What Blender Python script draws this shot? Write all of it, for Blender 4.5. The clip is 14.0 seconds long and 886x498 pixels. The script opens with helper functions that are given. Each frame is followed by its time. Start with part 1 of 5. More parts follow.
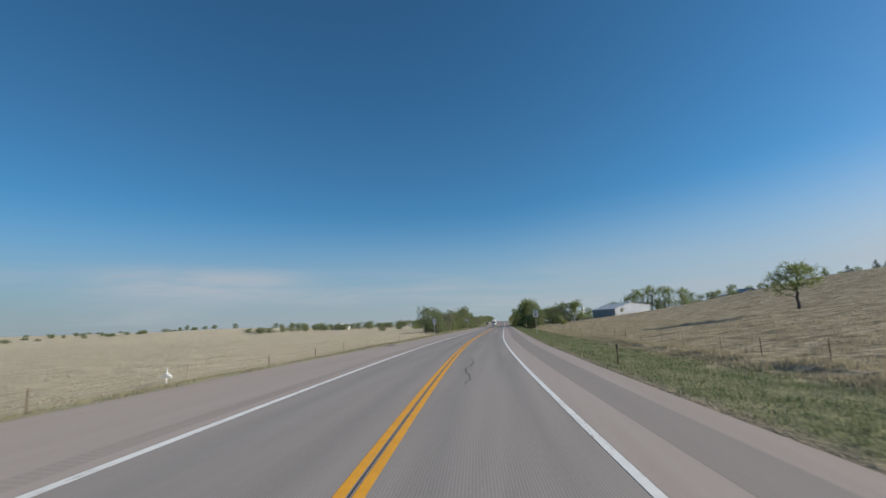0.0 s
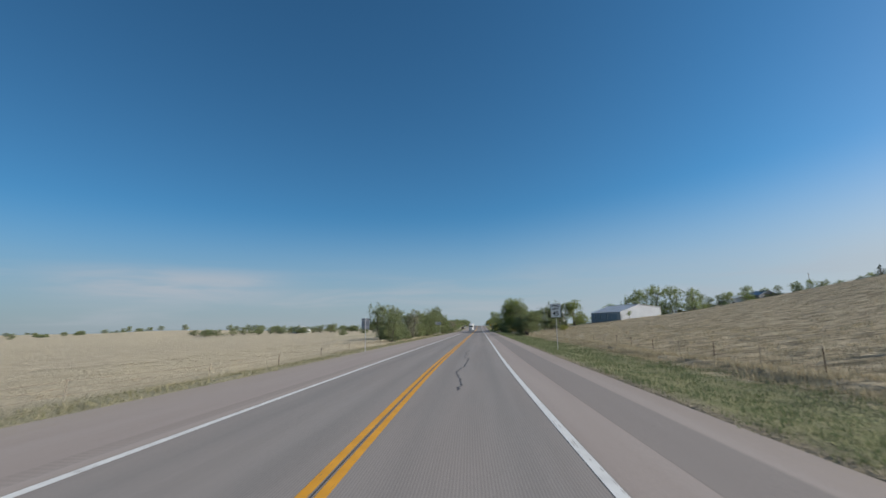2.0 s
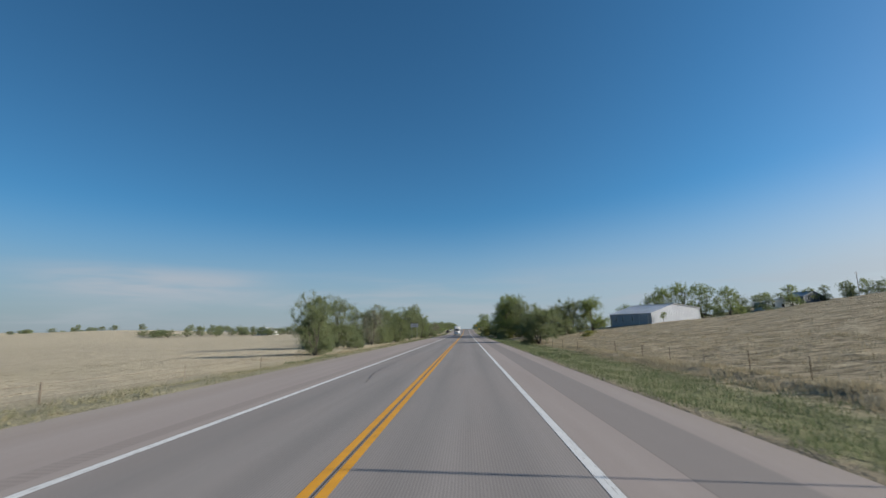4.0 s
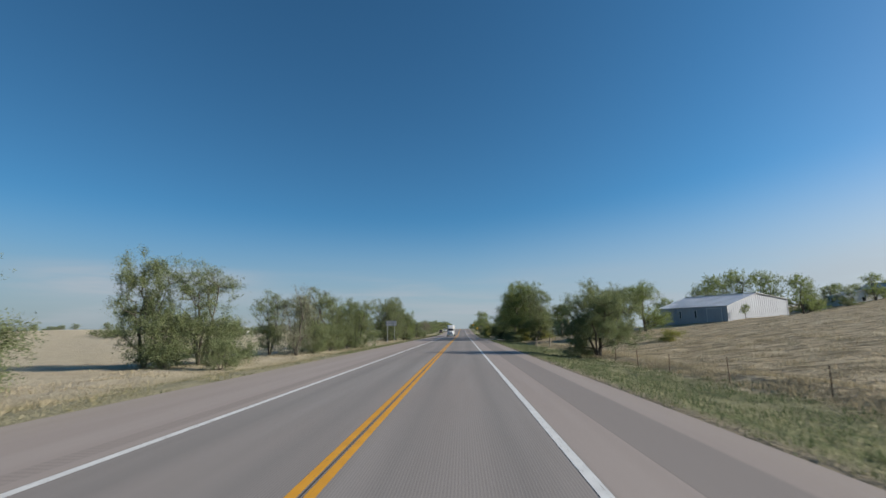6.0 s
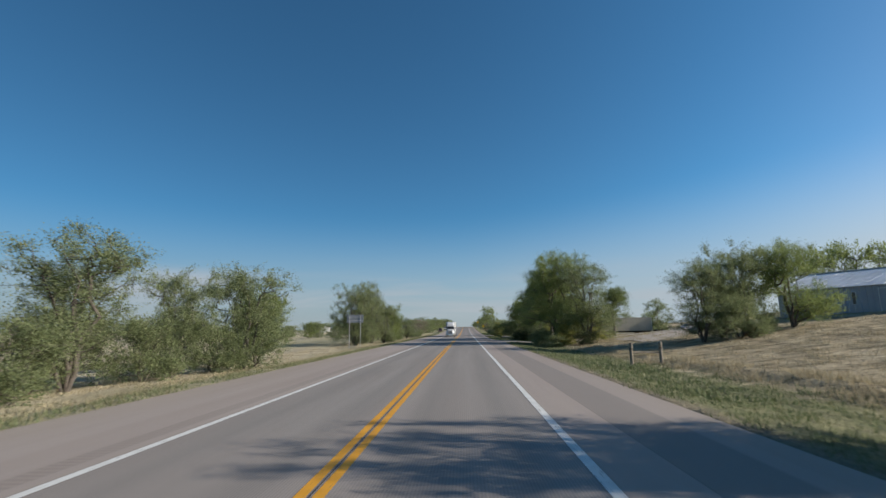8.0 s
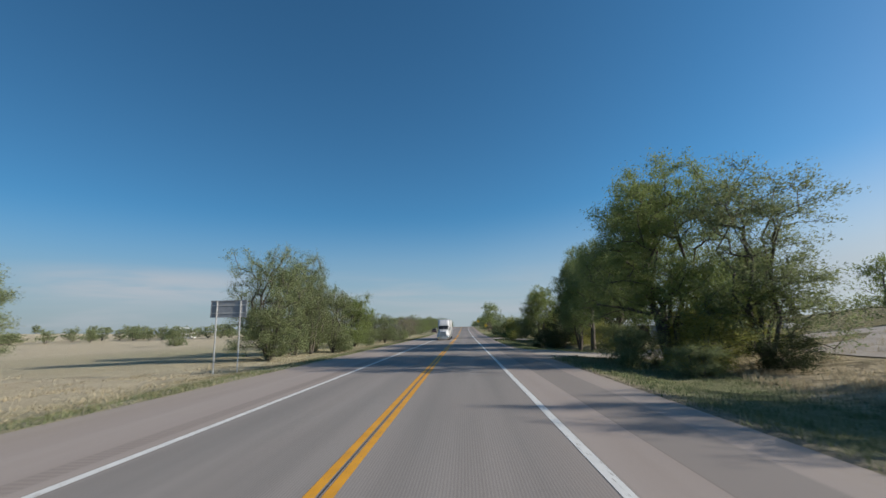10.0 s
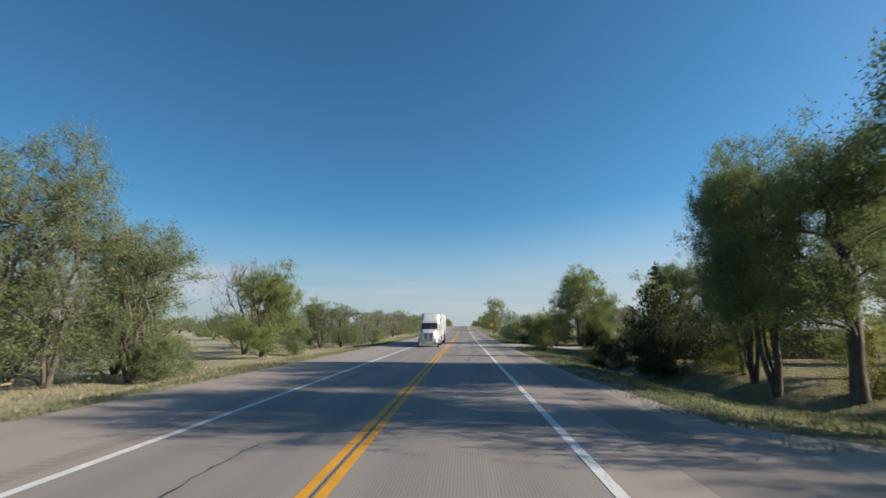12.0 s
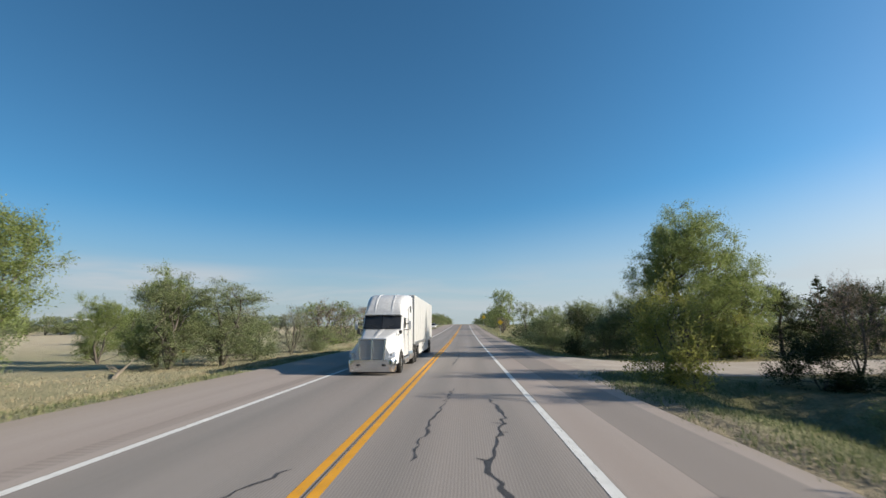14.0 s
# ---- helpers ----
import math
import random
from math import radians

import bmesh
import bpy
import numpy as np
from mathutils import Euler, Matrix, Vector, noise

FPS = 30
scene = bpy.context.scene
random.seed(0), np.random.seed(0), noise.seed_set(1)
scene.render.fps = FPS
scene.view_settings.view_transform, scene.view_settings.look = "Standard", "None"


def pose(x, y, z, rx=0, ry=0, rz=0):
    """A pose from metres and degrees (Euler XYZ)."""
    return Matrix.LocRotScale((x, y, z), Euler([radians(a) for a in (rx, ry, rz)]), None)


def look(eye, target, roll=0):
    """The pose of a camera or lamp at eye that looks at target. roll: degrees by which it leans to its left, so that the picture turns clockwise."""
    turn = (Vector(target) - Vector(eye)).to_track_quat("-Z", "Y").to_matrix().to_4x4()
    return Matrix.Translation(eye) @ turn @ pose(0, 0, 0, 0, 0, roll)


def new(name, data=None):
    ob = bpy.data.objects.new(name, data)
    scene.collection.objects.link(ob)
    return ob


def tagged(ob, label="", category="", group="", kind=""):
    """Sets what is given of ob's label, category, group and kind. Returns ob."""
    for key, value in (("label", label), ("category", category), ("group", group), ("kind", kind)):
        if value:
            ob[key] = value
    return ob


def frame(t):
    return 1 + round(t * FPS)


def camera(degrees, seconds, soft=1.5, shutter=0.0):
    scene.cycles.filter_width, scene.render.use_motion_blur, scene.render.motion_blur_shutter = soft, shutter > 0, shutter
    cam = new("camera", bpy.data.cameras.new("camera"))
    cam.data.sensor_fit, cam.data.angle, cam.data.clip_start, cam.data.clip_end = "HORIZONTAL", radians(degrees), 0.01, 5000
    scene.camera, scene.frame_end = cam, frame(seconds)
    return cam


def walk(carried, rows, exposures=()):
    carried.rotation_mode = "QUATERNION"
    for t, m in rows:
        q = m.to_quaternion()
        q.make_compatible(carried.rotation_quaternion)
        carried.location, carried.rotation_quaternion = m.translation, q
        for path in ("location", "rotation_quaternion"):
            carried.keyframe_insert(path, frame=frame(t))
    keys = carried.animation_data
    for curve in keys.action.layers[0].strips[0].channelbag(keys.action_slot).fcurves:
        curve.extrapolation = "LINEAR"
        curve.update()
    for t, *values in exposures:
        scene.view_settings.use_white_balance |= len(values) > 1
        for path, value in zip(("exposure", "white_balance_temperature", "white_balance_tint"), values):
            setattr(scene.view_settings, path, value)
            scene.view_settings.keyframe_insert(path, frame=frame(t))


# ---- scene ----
# ---- camera ----
cam = camera(88.0, 14.0, soft=1.5, shutter=0.16)
CURVE_K, CURVE_END = 0.000517, 68.1


def centre(y):
    """Sideways place of the road's centre line: a gentle right-hand curve that runs out into a straight."""
    return CURVE_K * np.maximum(0, CURVE_END - np.maximum(y, -60)) ** 2


def bank(y):
    """Cross slope of the carriageway in the curve."""
    return 0.046 * np.clip(1 - np.asarray(y, float) / 58, 0, 1.3)


# seconds, x, y, z, yaw, pitch, lean
ROWS = [
    (0.0, 3.920, 0.000, 1.947, 7.254, 9.298, -1.800),
    (0.5, 3.432, 9.496, 1.944, 6.367, 9.330, -2.000),
    (1.0, 3.021, 18.943, 1.943, 5.602, 9.473, -1.800),
    (1.5, 2.669, 28.338, 1.944, 4.991, 9.617, -1.300),
    (2.0, 2.375, 37.666, 1.945, 4.372, 9.714, -1.150),
    (2.5, 2.131, 46.910, 1.948, 3.903, 9.853, -0.850),
    (3.0, 1.953, 56.065, 1.950, 3.544, 9.961, -0.450),
    (3.5, 1.886, 65.141, 1.952, 3.053, 10.034, -0.400),
    (4.0, 1.885, 74.141, 1.952, 2.819, 10.083, -0.450),
    (4.5, 1.889, 83.069, 1.952, 2.697, 10.110, -0.500),
    (5.0, 1.899, 91.928, 1.952, 2.553, 10.114, -0.500),
    (5.5, 1.925, 100.722, 1.952, 2.429, 10.096, -0.455),
    (6.0, 1.969, 109.453, 1.952, 2.368, 10.057, -0.360),
    (6.5, 2.007, 118.099, 1.952, 2.399, 10.058, -0.220),
    (7.0, 1.988, 126.642, 1.952, 2.520, 9.868, -0.550),
    (7.5, 1.951, 135.123, 1.952, 2.626, 9.808, -0.862),
    (8.0, 1.914, 143.541, 1.952, 2.644, 9.855, -0.920),
    (8.5, 1.879, 151.886, 1.952, 2.614, 9.878, -1.206),
    (9.0, 1.848, 160.169, 1.952, 2.557, 9.883, -1.386),
    (9.5, 1.822, 168.400, 1.952, 2.492, 9.876, -1.393),
    (10.0, 1.801, 176.590, 1.952, 2.438, 9.862, -1.209),
    (10.5, 1.789, 184.749, 1.952, 2.417, 9.847, -0.869),
    (11.0, 1.792, 192.887, 1.952, 2.448, 9.837, -0.685),
    (11.5, 1.801, 200.938, 1.952, 2.520, 9.796, -0.354),
    (12.0, 1.807, 208.853, 1.952, 2.596, 9.772, 0.024),
    (12.5, 1.816, 216.533, 1.952, 2.559, 9.735, -0.004),
    (13.0, 1.828, 223.889, 1.952, 2.561, 9.603, -0.002),
    (13.5, 1.861, 230.952, 1.952, 2.656, 9.610, -0.159),
    (14.0, 1.911, 237.898, 1.952, 2.705, 9.580, -0.247),
]
walk(cam, [(t, pose(x, y, z, 90 + pitch, 0, yaw) @ pose(0, 0, 0, 0, 0, lean)) for t, x, y, z, yaw, pitch, lean in ROWS],
     exposures=[(0, 0.37, 6500, 10), (5, 0.39, 6550, 10), (8, 0.44, 6700, 10), (10.5, 0.46, 6600, 10), (11.5, 0.60, 6800, 10), (12.5, 0.78, 6950, 10), (14, 0.73, 6900, 10)])

# ---- daylight ----
SUN_AZ, SUN_EL = radians(-5), radians(23)      # from the +x axis towards +y; above the horizon
world = bpy.data.worlds.new("world")
scene.world = world
world.use_nodes = True
wt = world.node_tree
bg = wt.nodes["Background"]
sky = wt.nodes.new("ShaderNodeTexSky")
sky.sky_type, sky.sun_disc = "NISHITA", False
sky.sun_elevation, sky.sun_rotation = SUN_EL, radians(90) - SUN_AZ
sky.altitude, sky.air_density, sky.dust_density, sky.ozone_density = 1300, 1.0, 1.0, 4.0
bg.inputs["Strength"].default_value = 0.085
sky_vec = wt.nodes.new("ShaderNodeTexCoord").outputs["Generated"]


def sky_node(kind, ins=(), **kw):
    n = wt.nodes.new(kind)
    for k, v in kw.items():
        if k == "op":
            n.operation = v
        elif k == "data":
            n.data_type = v
        elif k == "blend":
            n.blend_type = v
    for k, v in ins:
        if isinstance(v, bpy.types.NodeSocket):
            wt.links.new(v, n.inputs[k])
        else:
            n.inputs[k].default_value = v
    return n


def sky_range(value, a, b, c, d, smooth=True):
    n = sky_node("ShaderNodeMapRange", (("Value", value), ("From Min", a), ("From Max", b), ("To Min", c), ("To Max", d)))
    n.interpolation_type = "SMOOTHSTEP" if smooth else "LINEAR"
    return n.outputs["Result"]


def sky_math(op, a, b):
    return sky_node("ShaderNodeMath", ((0, a), (1, b)), op=op).outputs[0]


def sky_mix(f, a, b, blend="MIX"):
    return sky_node("ShaderNodeMix", ((0, f), (6, a), (7, b)), data="RGBA", blend=blend).outputs[2]


split = sky_node("ShaderNodeSeparateXYZ", ((0, sky_vec),))
east, up_z = split.outputs["X"], split.outputs["Z"]
north = split.outputs["Y"]
# a deep blue that turns paler and warmer round the sun
sunward = sky_range(east, 0.42, 1.0, 0.0, 1.0)
tone = sky_mix(sunward, (0.50, 0.98, 1.07, 1), (1.05, 1.05, 1.0, 1))
deep = sky_mix(1.0, sky.outputs["Color"], tone, "MULTIPLY")
side = sky_range(east, -0.85, 0.75, 0.77, 1.20, False)
low = sky_math("SUBTRACT", up_z, sky_math("MULTIPLY", sky_math("MAXIMUM", east, 0.0), 0.10))
haze = sky_mix(sky_range(low, 0.25, -0.01, 0.0, 0.88), deep, sky_mix(sunward, (3.30, 3.76, 4.30, 1), (4.8, 4.7, 4.5, 1)))
haze = sky_mix(1.0, haze, sky_node("ShaderNodeCombineColor", ((0, side), (1, side), (2, side))).outputs[0], "MULTIPLY")
# thin cirrus low over the horizon, thickest in one plume over the prairie
drift = sky_node("ShaderNodeMapping", (("Vector", sky_vec), ("Scale", (1.6, 1.6, 15.0)), ("Rotation", (0.05, -0.05, 0))))
wisps = sky_node("ShaderNodeTexNoise", (("Vector", drift.outputs[0]), ("Scale", 2.2), ("Detail", 7.0), ("Distortion", 0.6))).outputs["Fac"]
thin = sky_math("MULTIPLY", sky_range(wisps, 0.40, 0.72, 0.0, 0.5), sky_math("MULTIPLY", sky_range(up_z, 0.16, 0.05, 0.0, 1.0), sky_range(up_z, -0.01, 0.03, 0.3, 1.0)))
bearing = sky_math("ARCTAN2", east, north)
plume = sky_math("ABSOLUTE", sky_math("ADD", bearing, 0.60), 0.0)
plume = sky_math("MULTIPLY", sky_range(plume, 0.30, 0.05, 0.0, 1.0), sky_math("MULTIPLY", sky_range(up_z, 0.135, 0.095, 0.0, 1.0), sky_range(up_z, 0.03, 0.085, 0.25, 1.0)))
plume = sky_math("MULTIPLY", plume, sky_range(wisps, 0.30, 0.60, 0.25, 0.8))
wt.links.new(sky_mix(sky_math("MAXIMUM", thin, plume), haze, (3.9, 4.25, 4.75, 1)), bg.inputs["Color"])

sun = new("sun", bpy.data.lights.new("sun", "SUN"))
sun.data.energy, sun.data.angle, sun.data.color = 5.0, radians(0.55), (1.0, 0.93, 0.82)
sun.matrix_world = look((60 * math.cos(SUN_AZ) * math.cos(SUN_EL), 60 * math.sin(SUN_AZ) * math.cos(SUN_EL), 60 * math.sin(SUN_EL)), (0, 0, 0))


# ---- materials ----
class Nodes:
    """Short hand for building a node material."""

    def __init__(self, name, rough=0.8, metal=0.0, spec=0.5):
        self.m = bpy.data.materials.new(name)
        self.m.use_nodes = True
        self.t = self.m.node_tree
        self.b = self.t.nodes["Principled BSDF"]
        self.b.inputs["Roughness"].default_value = rough
        self.b.inputs["Metallic"].default_value = metal
        self.b.inputs["Specular IOR Level"].default_value = spec

    def put(self, socket, value):
        if isinstance(value, bpy.types.NodeSocket):
            self.t.links.new(value, socket)
        elif isinstance(value, (tuple, list)) and len(value) == 3 and socket.type == "RGBA":
            socket.default_value = (*value, 1)
        else:
            socket.default_value = value

    def node(self, kind, out=0, **ins):
        n = self.t.nodes.new(kind)
        for k, v in ins.items():
            self.put(n.inputs[int(k[1:])] if k[0] == "i" and k[1:].isdigit() else n.inputs[k.replace("_", " ")], v)
        return n.outputs[out]

    def place(self, scale=(1, 1, 1), world_space=False):
        if world_space:
            v = self.t.nodes.new("ShaderNodeNewGeometry").outputs["Position"]
        else:
            v = self.t.nodes.new("ShaderNodeTexCoord").outputs["Object"]
        n = self.t.nodes.new("ShaderNodeMapping")
        n.inputs["Scale"].default_value = scale
        self.t.links.new(v, n.inputs["Vector"])
        return n.outputs[0]

    def noise(self, scale, detail=4, vector=None, rough=0.55):
        n = self.t.nodes.new("ShaderNodeTexNoise")
        n.inputs["Scale"].default_value, n.inputs["Detail"].default_value, n.inputs["Roughness"].default_value = scale, detail, rough
        self.t.links.new(vector if vector is not None else self.place(), n.inputs["Vector"])
        return n.outputs["Fac"]

    def span(self, v, a, b, c=0.0, d=1.0):
        n = self.t.nodes.new("ShaderNodeMapRange")
        self.put(n.inputs["Value"], v)
        for k, x in zip(("From Min", "From Max", "To Min", "To Max"), (a, b, c, d)):
            n.inputs[k].default_value = x
        return n.outputs["Result"]

    def math(self, op, a, b=0.0):
        n = self.t.nodes.new("ShaderNodeMath")
        n.operation = op
        self.put(n.inputs[0], a)
        self.put(n.inputs[1], b)
        return n.outputs[0]

    def mix(self, f, a, b, kind="MIX"):
        n = self.t.nodes.new("ShaderNodeMix")
        n.data_type, n.blend_type = "RGBA", kind
        self.put(n.inputs[0], f)
        self.put(n.inputs[6], a)
        self.put(n.inputs[7], b)
        return n.outputs[2]

    def attr(self, name):
        n = self.t.nodes.new("ShaderNodeAttribute")
        n.attribute_name = name
        return n.outputs["Fac"]

    def bump(self, height, strength=0.3, distance=0.02):
        n = self.t.nodes.new("ShaderNodeBump")
        n.inputs["Strength"].default_value, n.inputs["Distance"].default_value = strength, distance
        self.put(n.inputs["Height"], height)
        self.t.links.new(n.outputs[0], self.b.inputs["Normal"])

    def colour(self, c):
        self.put(self.b.inputs["Base Color"], c)
        return self

    def island(self):
        return self.t.nodes.new("ShaderNodeNewGeometry").outputs["Random Per Island"]

    def each(self):
        return self.t.nodes.new("ShaderNodeObjectInfo").outputs["Random"]


def worn(name, c, c2, scale=3.0, rough=0.6, metal=0.0, bump=0.15, fine=40.0, contrast=(0.35, 0.7)):
    """A painted, wooden or metal surface with stains at two scales."""
    n = Nodes(name, rough, metal)
    big = n.span(n.noise(scale, 5), *contrast)
    small = n.span(n.noise(fine, 4), 0.3, 0.75, 0.86, 1.1)
    col = n.mix(big, c, c2)
    g = n.node("ShaderNodeCombineColor", Red=small, Green=small, Blue=small)
    n.colour(n.mix(1.0, col, g, "MULTIPLY"))
    if bump:
        n.bump(n.noise(fine, 4), bump, 0.01)
    return n.m


# asphalt with fine lengthwise grooves, wheel tracks and pinkish shoulders
n = Nodes("asphalt", 0.85, spec=0.25)
lat = n.attr("lat")
wp = n.place()
long_noise = n.noise(1.0, 5, n.place((1.1, 0.05, 1)))
patch = n.noise(0.25, 4, n.place((1, 0.25, 1)))
grain = n.noise(55, 3)
coarse = n.noise(9, 5)
lane = n.mix(n.span(long_noise, 0.3, 0.7), (0.212, 0.194, 0.181), (0.268, 0.246, 0.230))
lane = n.mix(n.span(patch, 0.4, 0.75, 0, 0.55), lane, (0.268, 0.228, 0.206))
track = n.math("ABSOLUTE", n.math("SUBTRACT", n.math("ABSOLUTE", n.math("SUBTRACT", n.math("ABSOLUTE", lat), 1.83)), 0.9))
lane = n.mix(n.span(track, 0.0, 0.55, 0.45, 0.0), lane, (0.178, 0.166, 0.157))
should = n.mix(n.span(long_noise, 0.3, 0.75), (0.282, 0.238, 0.214), (0.330, 0.286, 0.260))
edge = n.span(n.math("ABSOLUTE", lat), 3.72, 3.8)
col = n.mix(edge, lane, should)
dark = n.math("MULTIPLY", n.span(lat, 4.80, 4.86), n.span(lat, 6.15, 6.05))
col = n.mix(n.math("MULTIPLY", dark, 0.7), col, (0.196, 0.176, 0.163))
seam = n.span(n.math("ABSOLUTE", n.math("SUBTRACT", lat, 4.82)), 0.012, 0.03, 0.3, 0.0)
col = n.mix(seam, col, (0.06, 0.055, 0.05))
dirt = n.math("MULTIPLY", n.span(n.math("ABSOLUTE", lat), 6.0, 7.6), n.span(coarse, 0.35, 0.65))
col = n.mix(n.math("MULTIPLY", dirt, 0.6), col, (0.30, 0.25, 0.19))
groove = n.math("SINE", n.math("MULTIPLY", lat, 2 * math.pi / 0.045))
inlane = n.math("SUBTRACT", 1.0, edge)
g = n.math("MULTIPLY", n.span(groove, -1, 1, -0.09, 0.05), inlane)
g = n.math("ADD", g, n.span(grain, 0.25, 0.75, 0.84, 1.13))
rum = n.math("MULTIPLY", n.math("MULTIPLY", n.span(lat, -4.50, -4.44), n.span(lat, -4.0, -4.06)),
             n.span(n.math("SINE", n.math("MULTIPLY", n.node("ShaderNodeSeparateXYZ", 1, Vector=wp), 2 * math.pi / 0.17)), -0.4, 0.6, 0.35, 1.0))
g = n.math("SUBTRACT", g, n.math("MULTIPLY", rum, 0.20))
g3 = n.node("ShaderNodeCombineColor", Red=g, Green=g, Blue=g)
n.colour(n.mix(1.0, col, g3, "MULTIPLY"))
n.bump(n.math("ADD", grain, n.math("MULTIPLY", groove, 0.15)), 0.25, 0.006)
ASPHALT = n.m


def road_paint(name, c, under, cover):
    n = Nodes(name, 0.6, spec=0.3)
    lat = n.attr("lat")
    chips = n.noise(14, 6, n.place((1.0, 0.35, 1)), 0.65)
    streak = n.noise(3, 4, n.place((12, 0.25, 1)))
    f = n.span(n.math("ADD", n.math("MULTIPLY", chips, 0.6), n.math("MULTIPLY", streak, 0.4)), cover, cover + 0.09)
    col = n.mix(n.span(n.noise(2.2, 4), 0.3, 0.7), c, tuple(x * 0.82 for x in c))
    n.colour(n.mix(f, under, col))
    n.bump(n.noise(55, 3), 0.2, 0.005)
    return n.m


WHITE_LINE = road_paint("white_line_paint", (0.66, 0.66, 0.64), (0.26, 0.24, 0.22), 0.36)
YELLOW_LINE = road_paint("yellow_line_paint", (0.67, 0.315, 0.022), (0.33, 0.20, 0.06), 0.34)
n = Nodes("crack_sealant", 0.6)
n.colour(n.mix(n.span(n.noise(20, 4), 0.35, 0.65), (0.022, 0.02, 0.02), (0.07, 0.062, 0.056)))
CRACK = n.m

# prairie ground: straw field, greener verge, bare dirt along the road edge
n = Nodes("prairie_ground", 0.95, spec=0.1)
lat = n.attr("lat")
al = n.math("ABSOLUTE", lat)
fine = n.noise(9, 6, n.place())
mid = n.noise(0.55, 6, n.place())
big = n.noise(0.06, 5, n.place((1, 0.6, 1)))
hummock_shade = n.noise(0.5, 6, n.place((0.7, 1.3, 1)))
straw = n.mix(n.span(mid, 0.32, 0.7), (0.415, 0.352, 0.252), (0.520, 0.452, 0.335))
straw = n.mix(n.span(big, 0.35, 0.7, 0, 0.7), straw, (0.455, 0.395, 0.272))
brown = n.mix(n.span(mid, 0.32, 0.68), (0.315, 0.258, 0.168), (0.500, 0.420, 0.290))
clump = n.noise(1.1, 6, n.place((0.8, 1.2, 1)))
# shade among hummocks, and dark tussocks, put into the hillside's colour
brown = n.mix(n.span(hummock_shade, 0.50, 0.62, 0, 0.75), brown, (0.165, 0.138, 0.086))
brown = n.mix(n.span(clump, 0.53, 0.60, 0, 0.75), brown, (0.175, 0.146, 0.094))
field = n.mix(n.span(lat, -2, 2), straw, brown)
green = n.mix(n.span(n.noise(0.9, 6, n.place((1, 0.5, 1))), 0.3, 0.7), (0.112, 0.136, 0.059), (0.240, 0.234, 0.134))
green_r = n.math("MULTIPLY", n.span(n.math("ADD", lat, n.math("MULTIPLY", mid, 3.0)), 14.8, 13.4), n.span(lat, 0.0, 0.5))
green_l = n.math("MULTIPLY", n.span(n.math("ADD", lat, n.math("MULTIPLY", mid, 2.0)), -13.6, -9.8), n.span(lat, 0.0, -0.5))
col = n.mix(n.math("MULTIPLY", n.math("ADD", green_r, n.math("MULTIPLY", green_l, 0.55)), 0.9), field, green)
yard = n.math("MULTIPLY", n.math("MULTIPLY", n.span(n.node("ShaderNodeSeparateXYZ", 1, Vector=n.place()), 196, 212), n.span(lat, 8.5, 9.5)),
              n.span(lat, 95, 60))
col = n.mix(n.math("MULTIPLY", yard, n.span(mid, 0.25, 0.6)), col, (0.21, 0.195, 0.10))
meadow = n.math("MULTIPLY", n.math("MULTIPLY", n.span(n.node("ShaderNodeSeparateXYZ", 1, Vector=n.place()), 195, 235), n.span(lat, -6, -9)), n.span(lat, -70, -35))
col = n.mix(n.math("MULTIPLY", meadow, n.span(mid, 0.2, 0.65, 0.35, 0.85)), col, (0.27, 0.262, 0.155))
bare = n.span(n.math("ADD", al, n.math("MULTIPLY", fine, 1.1)), 8.6, 7.9)
col = n.mix(n.math("MULTIPLY", bare, 0.75), col, (0.26, 0.215, 0.165))
s = n.span(fine, 0.25, 0.75, 0.72, 1.2)
n.colour(n.mix(1.0, col, n.node("ShaderNodeCombineColor", Red=s, Green=s, Blue=s), "MULTIPLY"))
n.bump(n.math("ADD", n.math("ADD", fine, n.math("MULTIPLY", mid, 2.0)), n.math("MULTIPLY", n.math("MULTIPLY", clump, 3.0), n.span(lat, -2, 2))), 0.9, 0.20)
GROUND = n.m

GRAVEL = worn("pale_gravel", (0.30, 0.26, 0.225), (0.38, 0.335, 0.29), 0.7, 0.95, 0, 0.5, 30)


def blades(name, a, b, c, glow=0.3):
    n = Nodes(name, 0.8, spec=0.15)
    r = n.island()
    col = n.mix(n.span(r, 0.0, 0.6), a, b)
    col = n.mix(n.span(r, 0.75, 1.0), col, c)
    n.colour(col)
    tr = n.t.nodes.new("ShaderNodeBsdfTranslucent")
    n.t.links.new(col, tr.inputs["Color"])
    mx = n.t.nodes.new("ShaderNodeMixShader")
    mx.inputs[0].default_value = glow
    n.t.links.new(n.b.outputs[0], mx.inputs[1])
    n.t.links.new(tr.outputs[0], mx.inputs[2])
    n.t.links.new(mx.outputs[0], n.t.nodes["Material Output"].inputs["Surface"])
    return n.m


GRASS_GREEN = blades("verge_grass", (0.113, 0.150, 0.065), (0.168, 0.193, 0.099), (0.290, 0.270, 0.170))
GRASS_MIXED = blades("mixed_verge_grass", (0.30, 0.265, 0.165), (0.215, 0.210, 0.115), (0.36, 0.31, 0.21))
GRASS_DRY = blades("dry_grass", (0.45, 0.395, 0.275), (0.375, 0.322, 0.215), (0.28, 0.232, 0.155))
WEEDS = blades("roadside_weeds", (0.110, 0.138, 0.062), (0.160, 0.185, 0.095), (0.27, 0.27, 0.19))
LEAF_OLIVE = blades("elm_leaf_olive", (0.156, 0.193, 0.090), (0.207, 0.243, 0.121), (0.283, 0.304, 0.175), 0.45)
LEAF_GREEN = blades("elm_leaf_green", (0.165, 0.215, 0.072), (0.215, 0.262, 0.096), (0.280, 0.305, 0.142), 0.5)
